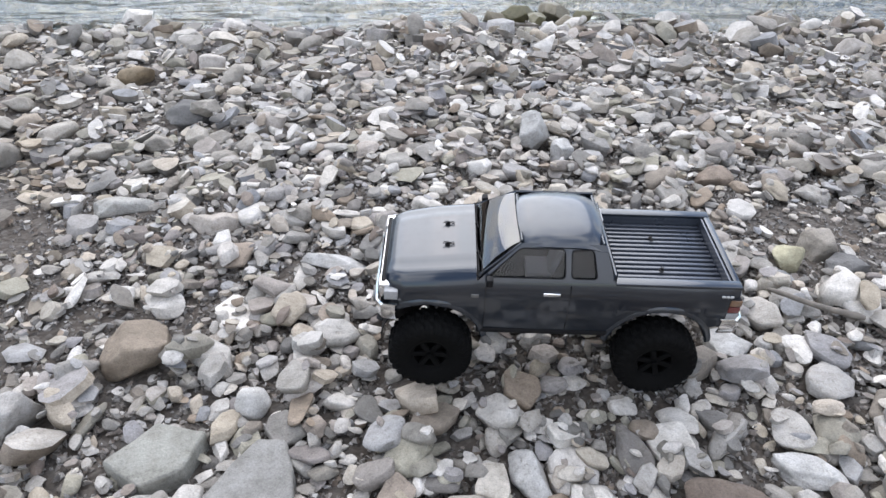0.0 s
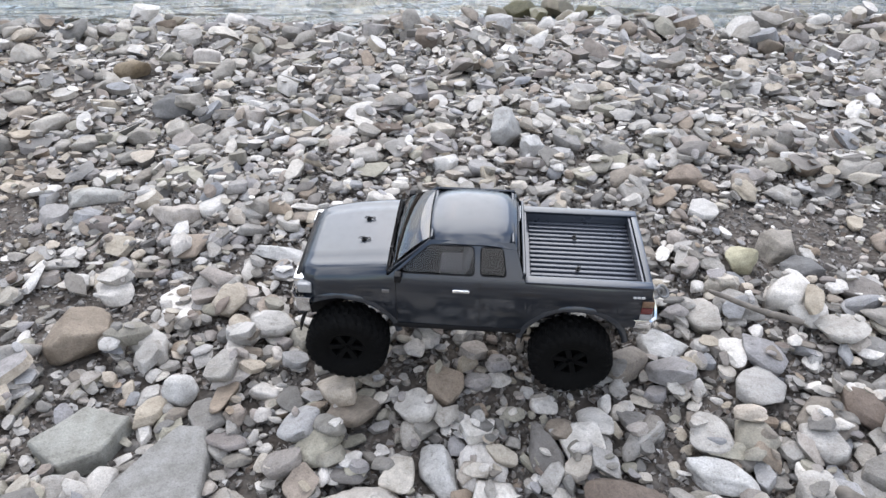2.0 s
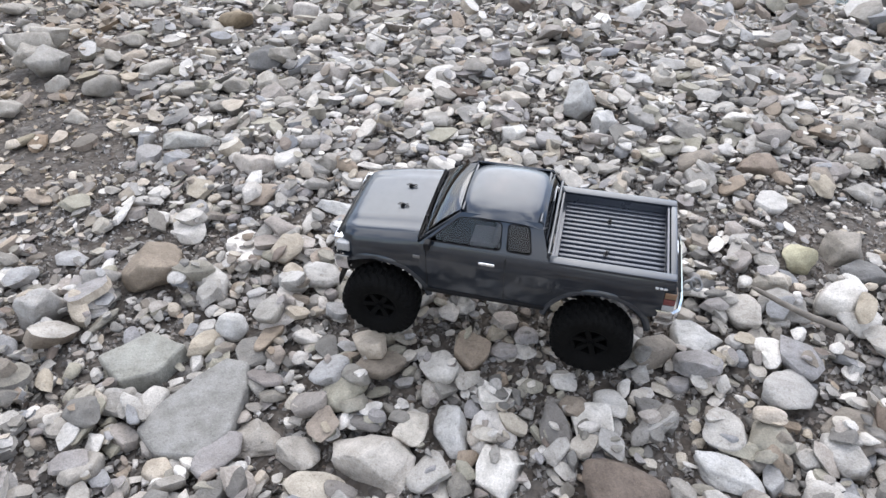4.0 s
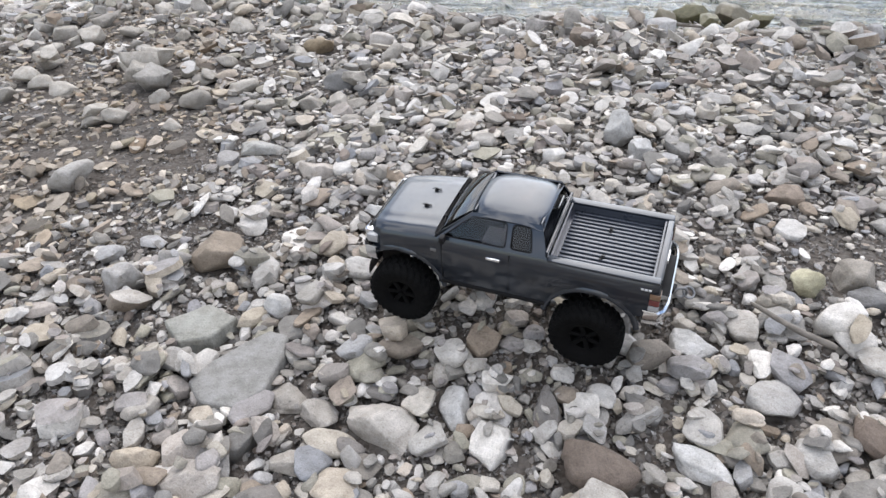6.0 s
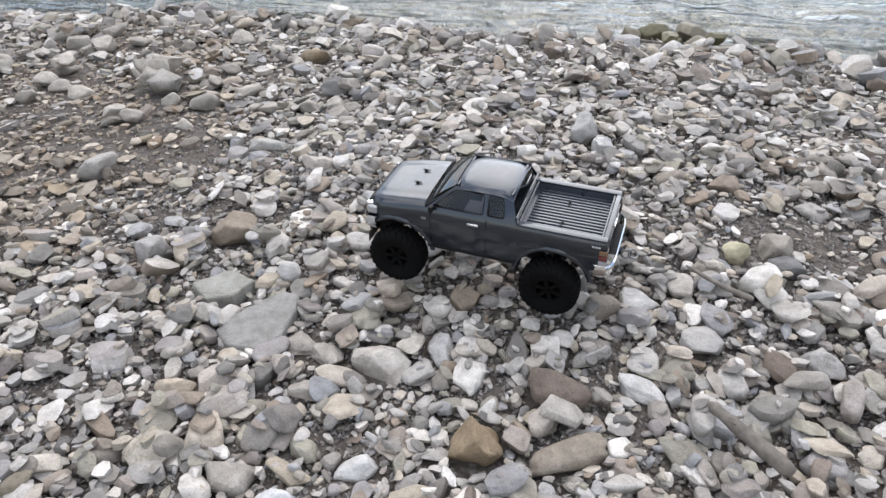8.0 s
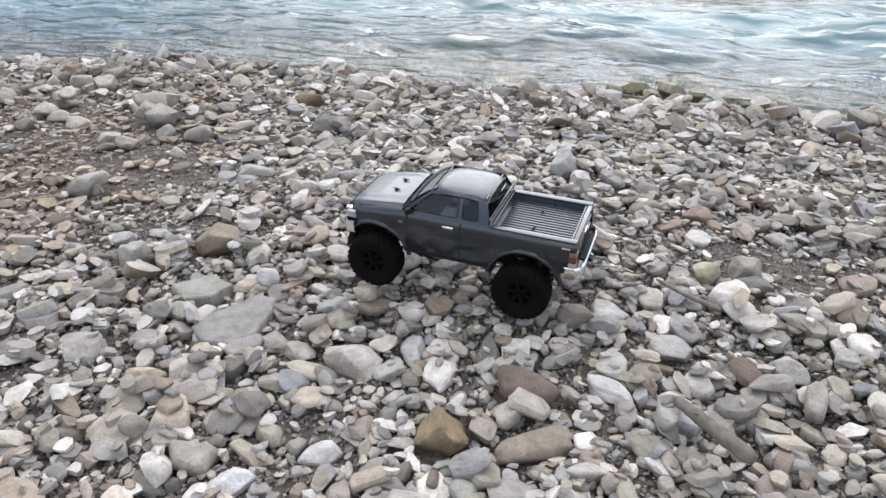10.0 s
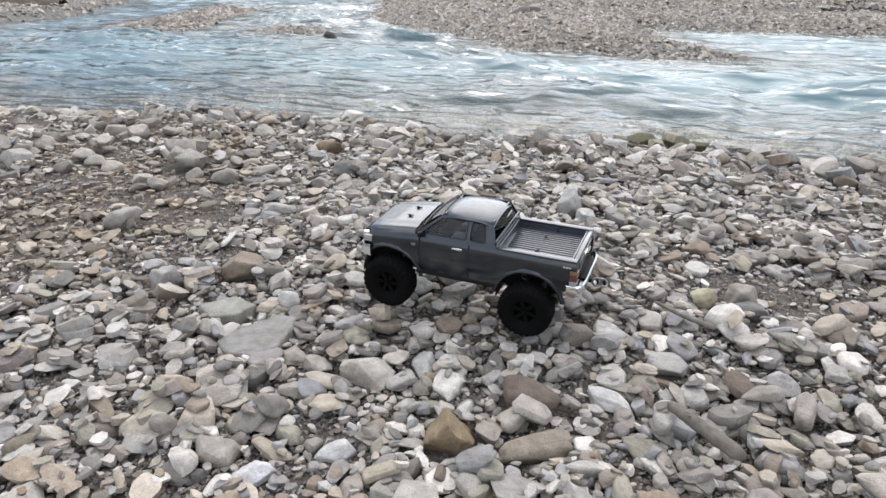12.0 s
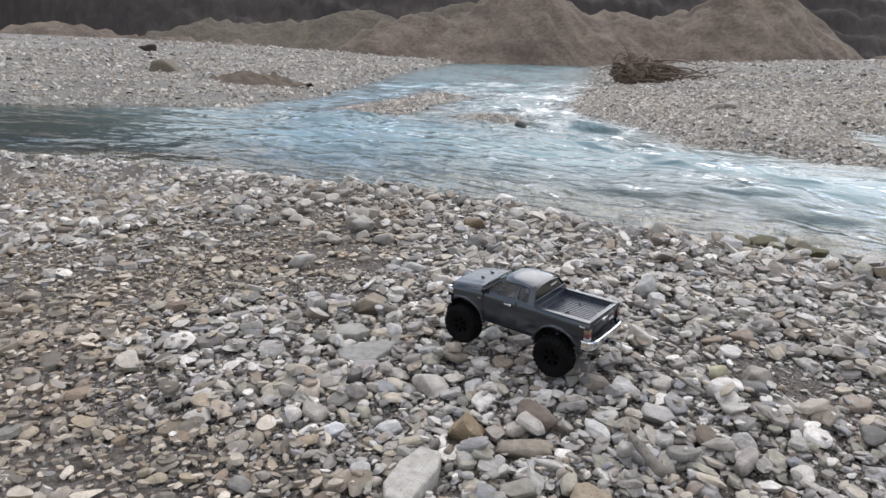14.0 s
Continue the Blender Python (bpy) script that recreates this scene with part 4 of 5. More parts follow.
        part("rib", box_bm(0.094, 0.238, y - 0.0026, y + 0.0026, 0.1530, 0.1572, 0.0011, 2), BEDLINER, bed)
    for s in (-1, 1):
        part("bed_wall", box_bm(0.086, 0.246, min(s * 0.0725, s * 0.0750), max(s * 0.0725, s * 0.0750), 0.152, 0.1705), BEDLINER, bed)
        part("bed_rail", box_bm(0.084, 0.2515, min(s * 0.0718, s * 0.0868), max(s * 0.0718, s * 0.0868), 0.1685, 0.1735, 0.0019), PAINT, truck)
    part("bed_wall", box_bm(0.2385, 0.2410, -0.0735, 0.0735, 0.152, 0.1705), BEDLINER, bed)
    part("bed_wall", box_bm(0.0865, 0.0890, -0.0735, 0.0735, 0.152, 0.1720), BEDLINER, bed)
    for y in (-0.035, 0.035):
        build_clip(bed, 0.159, y, 0.1560, 90 if y > 0 else 75)
    gate = part("tailgate", box_bm(0.2425, 0.2520, -0.0800, 0.0800, 0.1080, 0.1725, 0.002), PAINT, truck)
    part("gate_panel", box_bm(0.2515, 0.2532, -0.062, 0.062, 0.124, 0.160, 0.0007), PAINT, gate)
    part("gate_handle", box_bm(0.2528, 0.2555, -0.014, 0.014, 0.1530, 0.1600, 0.001), CHROME, gate, "chrome tailgate handle")
    part("gate_badge", box_bm(0.2528, 0.2542, 0.028, 0.052, 0.1400, 0.1455), WHITE_MARK, gate, "pale tailgate marking")
    for s in (-1, 1):
        lamp = part("tail_lamp", box_bm(0.2385, 0.2545, min(s * 0.0735, s * 0.0893), max(s * 0.0735, s * 0.0893), 0.1185, 0.1545, 0.0016), PLASTIC, truck, "stacked tail lamp in a dark bezel")
        for lens, z0, z1, mat_ in (("lens", 0.1425, 0.1530, LENS_AMBER), ("lens", 0.1310, 0.1415, LENS_RED), ("lens", 0.1200, 0.1300, LENS_WHITE)):
            part(lens, box_bm(0.2400, 0.2556, min(s * 0.0745, s * 0.0904), max(s * 0.0745, s * 0.0904), z0, z1, 0.0012), mat_, lamp)
    # bumpers
    plan = [(0.2360, -0.0925), (0.2560, -0.0920), (0.2650, -0.0830), (0.2690, -0.0600), (0.2690, 0.0600), (0.2650, 0.0830), (0.2560, 0.0920), (0.2360, 0.0925)]
    rows = [[(x, y, z + 0.0) for x, y in plan] for z in (0.0955, 0.1030, 0.1060, 0.1180, 0.1205)]
    push = (-0.002, 0.0, -0.0008, 0.0002, -0.003)
    rows = [[(x + p, y * (1 + p * 4), z) for x, y, z in row] for row, p in zip(rows, push)]
    rear = part("rear_bumper", grid_bm(rows, thick=0.0022), CHROME, truck, "chrome rear step bumper")
    part("step_pad", box_bm(0.2530, 0.2670, -0.050, 0.050, 0.1202, 0.1216, 0.0005), PLASTIC, rear)
    part("rear_valance", box_bm(0.236, 0.252, -0.082, 0.082, 0.096, 0.110, 0.002), PLASTIC, truck)
    plan = [(-0.2050, -0.0905), (-0.2240, -0.0890), (-0.2320, -0.0780), (-0.2340, -0.0500), (-0.2340, 0.0500), (-0.2320, 0.0780), (-0.2240, 0.0890), (-0.2050, 0.0905)]
    rows = [[(x - p, y, z) for x, y in plan] for z, p in ((0.1020, -0.002), (0.1060, 0.0), (0.1180, 0.0005), (0.1260, 0.0), (0.1285, -0.003))]
    front = part("front_bumper", grid_bm(rows, thick=0.0022), CHROME, truck, "chrome front bumper")
    for y in (-0.045, 0.045):
        part("tow_hook", ring_bm(0.007, 0.0018, pose(-0.237, y, 0.103, 90, 0, 90), 18, 8), STEEL, front)
    face = part("grille_panel", box_bm(-0.2245, -0.2180, -0.0720, 0.0720, 0.118, 0.1560, 0.002), PLASTIC, truck, "black grille with chrome surround")
    part("grille_surround", box_bm(-0.2262, -0.2236, -0.0500, 0.0500, 0.1470, 0.1505, 0.001), CHROME, face)
    part("grille_surround", box_bm(-0.2275, -0.2240, -0.0500, 0.0500, 0.1290, 0.1325, 0.001), CHROME, face)
    for k in range(4):
        part("grille_bar", box_bm(-0.2262, -0.2240, -0.048, 0.048, 0.1350 + 0.004 * k, 0.1366 + 0.004 * k), STEEL, face)
    for s in (-1, 1):
        lamp = part("headlamp", box_bm(-0.2265, -0.2120, min(s * 0.0520, s * 0.0800), max(s * 0.0520, s * 0.0800), 0.1310, 0.1540, 0.002), CHROME, truck, "clear headlamp in a chrome bezel")
        part("lens", box_bm(-0.2285, -0.2200, min(s * 0.0540, s * 0.0720), max(s * 0.0540, s * 0.0720), 0.1335, 0.1515, 0.0018), LENS_WHITE, lamp)
        part("turn_lens", box_bm(-0.2200, -0.2010, min(s * 0.0770, s * 0.0882), max(s * 0.0770, s * 0.0882), 0.1350, 0.1500, 0.0018), LENS_WHITE, lamp)
    # running gear
    frame_ob = new("chassis")
    frame_ob.parent = truck
    for s in (-1, 1):
        part("frame_rail", box_bm(-0.215, 0.235, min(s * 0.026, s * 0.033), max(s * 0.026, s * 0.033), 0.088, 0.102, 0.001), PLASTIC, frame_ob)
    part("skid_plate", box_bm(-0.060, 0.050, -0.032, 0.032, 0.072, 0.080, 0.003), PLASTIC, frame_ob)
    part("gearbox", box_bm(-0.045, 0.035, -0.024, 0.024, 0.080, 0.112, 0.004), STEEL, frame_ob)
    for ax in AXLES:
        bm = rod_bm((ax, -0.075, AXLE_Z - 0.003), (ax, 0.075, AXLE_Z - 0.003), 0.0075, 14)
        bmesh.ops.create_uvsphere(bm, u_segments=16, v_segments=10, radius=0.017, matrix=pose(ax, 0.012, AXLE_Z - 0.003))
        part("axle", bm, PLASTIC, frame_ob)
        d = 1 if ax < 0 else -1
        for s in (-1, 1):
            part("link_rod", rod_bm((ax, s * 0.045, AXLE_Z - 0.010), (ax + d * 0.115, s * 0.030, 0.082), 0.0030, 8), STEEL, frame_ob)
            shock = part("shock", rod_bm((ax + d * 0.006, s * 0.050, AXLE_Z + 0.002), (ax + d * 0.026, s * 0.040, 0.128), 0.0055, 12), PLASTIC, frame_ob)
            bm = bmesh.new()
            for k in range(6):
                p = Vector((ax + d * (0.008 + 0.0028 * k), s * (0.0495 - 0.0015 * k), AXLE_Z + 0.012 + 0.0095 * k))
                ring_bm(0.0080, 0.0011, Matrix.Translation(p), 16, 6, bm)
            part("coil_spring", bm, STEEL, shock)
        part("drive_shaft", rod_bm((ax + d * 0.016, 0.010, AXLE_Z), (ax + d * 0.105, 0.006, 0.088), 0.0038, 10), STEEL, frame_ob)
    hitch = part("hitch", box_bm(0.235, 0.2760, -0.008, 0.008, 0.0900, 0.0990, 0.001), PLASTIC, frame_ob)
    bm = ring_bm(0.0095, 0.0024, pose(0.2830, -0.004, 0.0930, 90, 0, 20), 20, 8)
    ring_bm(0.0095, 0.0022, pose(0.2950, 0.006, 0.0880, 20, 30, 0), 20, 8, bm)
    part("shackle", bm, STEEL, hitch, "dark steel tow shackle")
    # wheels
    first = build_wheel()
    for ax in AXLES:
        for s in (-1, 1):
            w = first if (ax < 0 and s < 0) else copy_thing(first, Matrix())
            w.parent = truck
            w.matrix_basis = pose(ax, s * 0.0920, 0.0520 if ax < 0 else 0.0495, 0, 17 + 40 * ax + 9 * s, 0 if s < 0 else 180)
    truck.matrix_world = pose(0, 0, 0.0, 4.66, 1.39, 0)
    return truck


build_truck()

# ---- single stones and driftwood that stand out ----
TAKEN = []


def seen_stone(name, label, x, y, a, b, c, spin, colour, seed, sink=0.3, tilt=0.08, rough=0.8, cuts=15, group="loose stones on the bank"):
    """One stone of its own shape and colour, pressed into the bank."""
    axes = np.array([a, b, c])
    laid = drop_stone(x, y, a, b, c, tilt, sink, radians(spin))
    if laid is None:
        return None
    v, f = stone_template(seed, 4 if a > 0.03 and abs(x) < 0.9 else 3, cuts)
    r = np.random.RandomState(seed)
    for _ in range(7):
        d, k, p = r.normal(size=3), r.uniform(5, 11), r.uniform(0, 6.28)
        v = v * (1 + 0.012 * np.sin(v @ d * k + p))[:, None]
    me = mesh_from(name, (v * axes) @ laid[1].T, f)
    me.materials.append(plain_stone(name + "_rock", colour, rough))
    ob = new(name, me)
    ob.location = laid[0]
    TAKEN.append((x, y, a, b, radians(spin)))
    return tagged(ob, label if len(label.split()) > 3 else label + " lying on pebbles", "stone", group)


def slab_stone(label, corners, z0, thick, colour):
    """A broad flat slab with a broken outline."""
    bm = bmesh.new()
    low = bm.faces.new([bm.verts.new((x, y, z0)) for x, y in corners])
    top = bmesh.ops.extrude_face_region(bm, geom=[low])["geom"]
    for v in top:
        if isinstance(v, bmesh.types.BMVert):
            v.co.z += thick
    bmesh.ops.recalc_face_normals(bm, faces=bm.faces[:])
    bmesh.ops.bevel(bm, geom=bm.edges[:], offset=0.007, segments=3, affect="EDGES", profile=0.6)
    bmesh.ops.triangulate(bm, faces=bm.faces[:])
    bmesh.ops.subdivide_edges(bm, edges=bm.edges[:], cuts=3, use_grid_fill=True)
    for v in bm.verts:
        p = v.co * 28
        v.co += Vector((noise.noise(p), noise.noise(p + Vector((5, 1, 2))), noise.noise(p + Vector((1, 7, 3))))) * 0.0022
    mid = Vector((sum(c[0] for c in corners) / len(corners), sum(c[1] for c in corners) / len(corners), z0))
    bmesh.ops.translate(bm, vec=-mid, verts=bm.verts)
    me = bpy.data.meshes.new("stone_slab")
    bm.to_mesh(me)
    bm.free()
    me.shade_smooth()
    me.materials.append(plain_stone("slab_rock", colour, 0.85))
    ob = new("stone_slab", me)
    ob.location = mid
    xs_, ys_ = [c[0] for c in corners], [c[1] for c in corners]
    TAKEN.append((mid.x, mid.y, (max(xs_) - min(xs_)) / 2.5, (max(ys_) - min(ys_)) / 2.5, 0.0))
    return tagged(ob, label, "stone", "loose stones on the bank")


def driftwood(label, pts, r0, r1, seed):
    """A weathered stick: a bent tapering round with stubs of twigs."""
    r = random.Random(seed)
    bm = bmesh.new()
    rings, n = [], 10
    line = []
    for a, b in zip(pts, pts[1:]):
        for k in range(8):
            line.append(Vector(a).lerp(Vector(b), k / 8))
    line.append(Vector(pts[-1]))
    for i, p in enumerate(line):
        d = (line[min(i + 1, len(line) - 1)] - line[max(i - 1, 0)]).normalized()
        side = d.cross(Vector((0, 0, 1))).normalized()
        up = side.cross(d)
        k = i / (len(line) - 1)
        rad = r0 + (r1 - r0) * k
        if i in (0, len(line) - 1):
            rad *= 0.55
        rings.append([bm.verts.new(p + (side * math.cos(t) + up * math.sin(t)) * rad * (1 + r.uniform(-0.12, 0.12)) + side * r.uniform(-1, 1) * r0 * 0.08) for t in [2 * math.pi * q / n for q in range(n)]])
    for a, b in zip(rings, rings[1:]):
        for q in range(n):
            bm.faces.new((a[q], a[(q + 1) % n], b[(q + 1) % n], b[q]))
    bm.faces.new(rings[0][::-1])
    bm.faces.new(rings[-1])
    for _ in range(2):
        i = r.randrange(4, len(line) - 3)
        rod_bm(line[i], line[i] + Vector((r.uniform(-1, 1), r.uniform(-1, 1), r.uniform(0.2, 0.8))) * r0 * 2.2, r0 * 0.4, 6, bm, r0 * 0.2)
    me = bpy.data.meshes.new("driftwood")
    bmesh.ops.recalc_face_normals(bm, faces=bm.faces[:])
    bm.to_mesh(me)
    bm.free()
    me.shade_smooth()
    me.materials.append(WOOD_GREY)
    ob = new("driftwood", me)
    return tagged(ob, label, "driftwood")


GREY, PALE, WHITE_ROCK, BROWN, TAN, DARK_ROCK, GREEN_GREY = (0.29, 0.285, 0.27), (0.42, 0.405, 0.385), (0.60, 0.59, 0.57), (0.175, 0.138, 0.112), (0.31, 0.235, 0.15), (0.17, 0.167, 0.163), (0.32, 0.318, 0.285)
slab_stone("large flat grey slab of stone half sunk in pebbles", [(-0.392, -0.180), (-0.352, -0.182), (-0.332, -0.235), (-0.318, -0.315), (-0.345, -0.362), (-0.405, -0.370), (-0.452, -0.338), (-0.448, -0.290), (-0.418, -0.225)], -0.094, 0.048, GREY)
slab_stone("greenish-grey squared block of stone", [(-0.585, -0.235), (-0.535, -0.165), (-0.46, -0.18), (-0.475, -0.245), (-0.52, -0.275)], -0.084, 0.050, GREEN_GREY)
slab_stone("long pale flat slab lying on pebbles", [(0.10, -0.585), (0.155, -0.575), (0.188, -0.63), (0.215, -0.75), (0.17, -0.775), (0.13, -0.74), (0.105, -0.66)], -0.085, 0.050, (0.44, 0.42, 0.385))
seen_stone("stone", "smooth dark brown rounded stone", 0.222, -0.275, 0.054, 0.042, 0.034, 20, BROWN, 901, 0.12, cuts=6)
seen_stone("stone", "white upright lump of stone", -0.411, -0.118, 0.024, 0.021, 0.026, 0, WHITE_ROCK, 902, 0.2)
seen_stone("stone", "pale wedge-shaped stone", -0.02, -0.225, 0.046, 0.026, 0.016, 115, (0.58, 0.57, 0.55), 903)
seen_stone("stone", "long pale bar of stone", -0.34, 0.222, 0.068, 0.018, 0.015, -10, (0.62, 0.61, 0.59), 904)
seen_stone("boulder", "pale grey boulder standing among pebbles", 0.068, 0.735, 0.045, 0.040, 0.052, 30, (0.46, 0.455, 0.44), 905, 0.15)
seen_stone("stone", "leaning white flat stone", 0.135, 0.67, 0.040, 0.022, 0.034, 60, WHITE_ROCK, 906, 0.2, 0.3)
seen_stone("boulder", "upright brownish rock near the water", -0.19, 1.50, 0.045, 0.036, 0.040, 15, (0.27, 0.22, 0.18), 907, 0.15)
seen_stone("boulder", "tan rounded boulder", -1.09, 1.22, 0.055, 0.042, 0.036, 10, (0.31, 0.245, 0.165), 908, 0.2, cuts=8)
seen_stone("boulder", "dark grey angular boulder", -0.832, 0.92, 0.066, 0.048, 0.040, 25, DARK_ROCK, 909, 0.2)
seen_stone("stone", "long flat grey stone", -0.828, 0.44, 0.070, 0.028, 0.022, 8, (0.44, 0.43, 0.40), 910)
seen_stone("stone", "pinkish flat stone", -0.60, 0.352, 0.052, 0.032, 0.022, -12, (0.52, 0.47, 0.42), 911)
seen_stone("stone", "yellowish squared stone", 0.50, 0.245, 0.030, 0.026, 0.030, 40, (0.50, 0.47, 0.33), 912, 0.2)
seen_stone("stone", "dark grey stone", 0.605, 0.225, 0.040, 0.032, 0.024, 30, DARK_ROCK, 913)
seen_stone("stone", "large white flat stone beside the rear wheel", 0.325, 0.02, 0.042, 0.030, 0.018, 15, WHITE_ROCK, 914)
seen_stone("stone", "flat brownish-grey stone", -0.287, -0.30, 0.040, 0.030, 0.016, 5, (0.40, 0.37, 0.33), 915)
seen_stone("stone", "flat grey stone", -0.215, -0.31, 0.034, 0.026, 0.016, -30, (0.42, 0.39, 0.35), 916)
seen_stone("stone", "squat brown stone", 0.462, 0.57, 0.038, 0.030, 0.024, 12, (0.28, 0.225, 0.18), 917)
seen_stone("stone", "broad pale flat stone", 0.31, 1.09, 0.070, 0.036, 0.024, -8, PALE, 918)
seen_stone("boulder", "pale flat boulder at the water's edge", 0.59, 1.70, 0.06, 0.04, 0.03, -10, PALE, 919)
seen_stone("stone", "tan split rock with a flat face", 0.123, -0.43, 0.048, 0.040, 0.044, 70, TAN, 920, 0.2)
seen_stone("stone", "white rounded stone", -0.05, -0.53, 0.036, 0.026, 0.018, 25, WHITE_ROCK, 921)
seen_stone("stone", "long white stone", 0.36, -0.215, 0.050, 0.024, 0.018, -25, WHITE_ROCK, 922)
seen_stone("stone", "pale broad stone", 0.45, -0.06, 0.044, 0.034, 0.024, 30, PALE, 923)
seen_stone("stone", "smooth white egg-shaped stone", -0.14, -0.64, 0.036, 0.024, 0.020, 15, (0.66, 0.66, 0.67), 924, cuts=4)
seen_stone("stone", "pale grey block of stone", 0.66, -0.05, 0.042, 0.032, 0.026, -20, PALE, 925)
seen_stone("stone", "pale tan stone", -0.43, -0.49, 0.034, 0.024, 0.020, 50, (0.50, 0.43, 0.34), 926)
seen_stone("stone", "smooth round brown cobble", -0.62, -0.02, 0.054, 0.046, 0.038, 35, (0.27, 0.222, 0.172), 927, 0.25, cuts=3)
seen_stone("stone", "long smooth brown-grey stone", 0.265, -0.40, 0.070, 0.026, 0.024, 42, (0.29, 0.25, 0.20), 928, cuts=5)
seen_stone("stone", "round brown cobble", 0.488, -0.50, 0.044, 0.040, 0.036, 10, (0.32, 0.26, 0.19), 929, cuts=4)
seen_stone("stone", "tan rounded cobble", 0.377, -0.62, 0.038, 0.028, 0.022, 30, (0.36, 0.28, 0.19), 930, cuts=5)
seen_stone("stone", "white knobbly stone", 0.03, -0.70, 0.030, 0.022, 0.018, 0, WHITE_ROCK, 931)
seen_stone("stone", "grey rounded stone", 0.59, 0.30, 0.048, 0.038, 0.030, 40, (0.34, 0.31, 0.27), 932)
seen_stone("boulder", "pale angular block of stone", -0.74, -0.16, 0.046, 0.036, 0.044, 20, PALE, 933, 0.2)
seen_stone("stone", "speckled pale rock", -0.11, -0.30, 0.060, 0.040, 0.032, 5, (0.56, 0.52, 0.47), 934, 0.25)
seen_stone("boulder", "pale angular boulder on the bank", -2.04, 0.45, 0.07, 0.05, 0.05, 10, PALE, 935, 0.2)
seen_stone("boulder", "grey angular boulder on the bank", -1.45, 0.75, 0.065, 0.05, 0.05, 50, (0.38, 0.36, 0.33), 936, 0.2)
seen_stone("boulder", "pale grey boulder on the bank", -1.2, 0.15, 0.06, 0.045, 0.04, 80, (0.45, 0.43, 0.40), 937, 0.2)
seen_stone("boulder", "brown boulder at the water's edge", 0.95, 1.5, 0.06, 0.045, 0.034, 25, (0.30, 0.25, 0.2), 938, 0.2)
seen_stone("boulder", "broad grey boulder at the water's edge", 1.25, 1.55, 0.06, 0.045, 0.034, -15, (0.42, 0.39, 0.36), 939, 0.2)
driftwood("weathered grey-brown stick lying on stones", [(0.466, -0.27, -0.004), (0.51, -0.315, 0.0), (0.585, -0.372, -0.006)], 0.010, 0.013, 5)
driftwood("bleached forked stick washed up at the water's edge", [(0.02, 1.76, -0.045), (0.10, 1.79, -0.035), (0.20, 1.81, -0.045)], 0.010, 0.005, 9)
driftwood("thin dark twig lying on stones", [(0.40, 0.10, 0.010), (0.47, 0.05, 0.010), (0.53, 0.03, 0.006)], 0.004, 0.006, 7)

# a hump of larger rocks up the bank
hump = np.random.RandomState(77)
for k in range(84):
    x, y = hump.uniform(-2.5, -0.65), hump.uniform(0.45, 1.65)
    a = hump.uniform(0.030, 0.056)
    shade_of = hump.uniform(0.75, 1.25)
    seen_stone("stone", "angular grey-brown rock on the hump of the bank", x, y, a, a * hump.uniform(0.6, 0.9), a * hump.uniform(0.4, 0.7), hump.uniform(0, 180), (0.42 * shade_of, 0.39 * shade_of, 0.345 * shade_of), 1000 + k, 0.25, 0.2, group="rocks on the hump")

# mossy rocks that stand in the shallows
for k, (dx, dy, a) in enumerate(((0.0, 0.0, 0.07), (0.13, 0.03, 0.075), (0.06, -0.09, 0.05), (-0.08, -0.05, 0.045), (0.22, -0.04, 0.05), (0.16, -0.12, 0.06))):
    x, y = 0.14 + dx * 1.2, 2.07 + dy
    v, f = stone_template(960 + k, 4, 9)
    me = mesh_from("boulder", v * np.array([a, a * 0.75, a * 0.55]), f)
    me.materials.append(plain_stone("mossy_rock", (0.17, 0.155, 0.085) if k % 2 == 0 else (0.22, 0.19, 0.13), 0.45))
    ob = new("boulder", me)
    ob.matrix_world = pose(x, y, WATER_Z + 0.026, 8 * k, 5, 47 * k)
    tagged(ob, "wet mossy rock standing in the shallows", "stone", "rocks in the shallows")


def root_pile():
    """A washed-up tangle of roots on the far bank."""
    r = random.Random(4)
    pile = new("root_pile")
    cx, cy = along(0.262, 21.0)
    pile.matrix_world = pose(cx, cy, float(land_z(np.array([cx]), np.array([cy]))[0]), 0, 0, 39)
    tagged(pile, "washed-up tangle of brown roots and branches", "driftwood")
    bm = bmesh.new()
    bmesh.ops.create_icosphere(bm, subdivisions=5, radius=0.86)
    for v in bm.verts:
        k = 1 + 0.35 * noise.noise(v.co * 2.3) + 0.2 * noise.noise(v.co * 6.1) + 0.16 * noise.noise(v.co * 15.0)
        v.co = Vector((v.co.x * 0.62 * k, v.co.y * 0.5 * k, 0.42 + v.co.z * 0.5 * k))
    part("root_ball", bm, ROOT_BROWN, pile)
    for k in range(105):
        bm = bmesh.new()
        p = Vector((r.uniform(-0.6, 0.7), r.uniform(-0.35, 0.35), r.uniform(0.1, 0.75)))
        d = (Vector((r.uniform(1.2, 2.4), r.uniform(-0.6, 0.6), r.uniform(-0.35, 0.15))) if k % 3 else Vector((r.uniform(-1, 1), r.uniform(-1, 1), r.uniform(-0.2, 1.0)))).normalized()
        rad = r.uniform(0.015, 0.05)
        for _ in range(5):
            q = p + d * (r.uniform(0.25, 0.6) if k % 3 else r.uniform(0.08, 0.2))
            q.z = max(q.z, 0.02)
            rod_bm(p, q, rad, 5, bm, rad * 0.75)
            p, rad = q, rad * 0.75
            d = (d + Vector((r.uniform(-0.4, 0.4), r.uniform(-0.4, 0.4), r.uniform(-0.5, 0.25)))).normalized()
        part("branch", bm, ROOT_BROWN, pile)


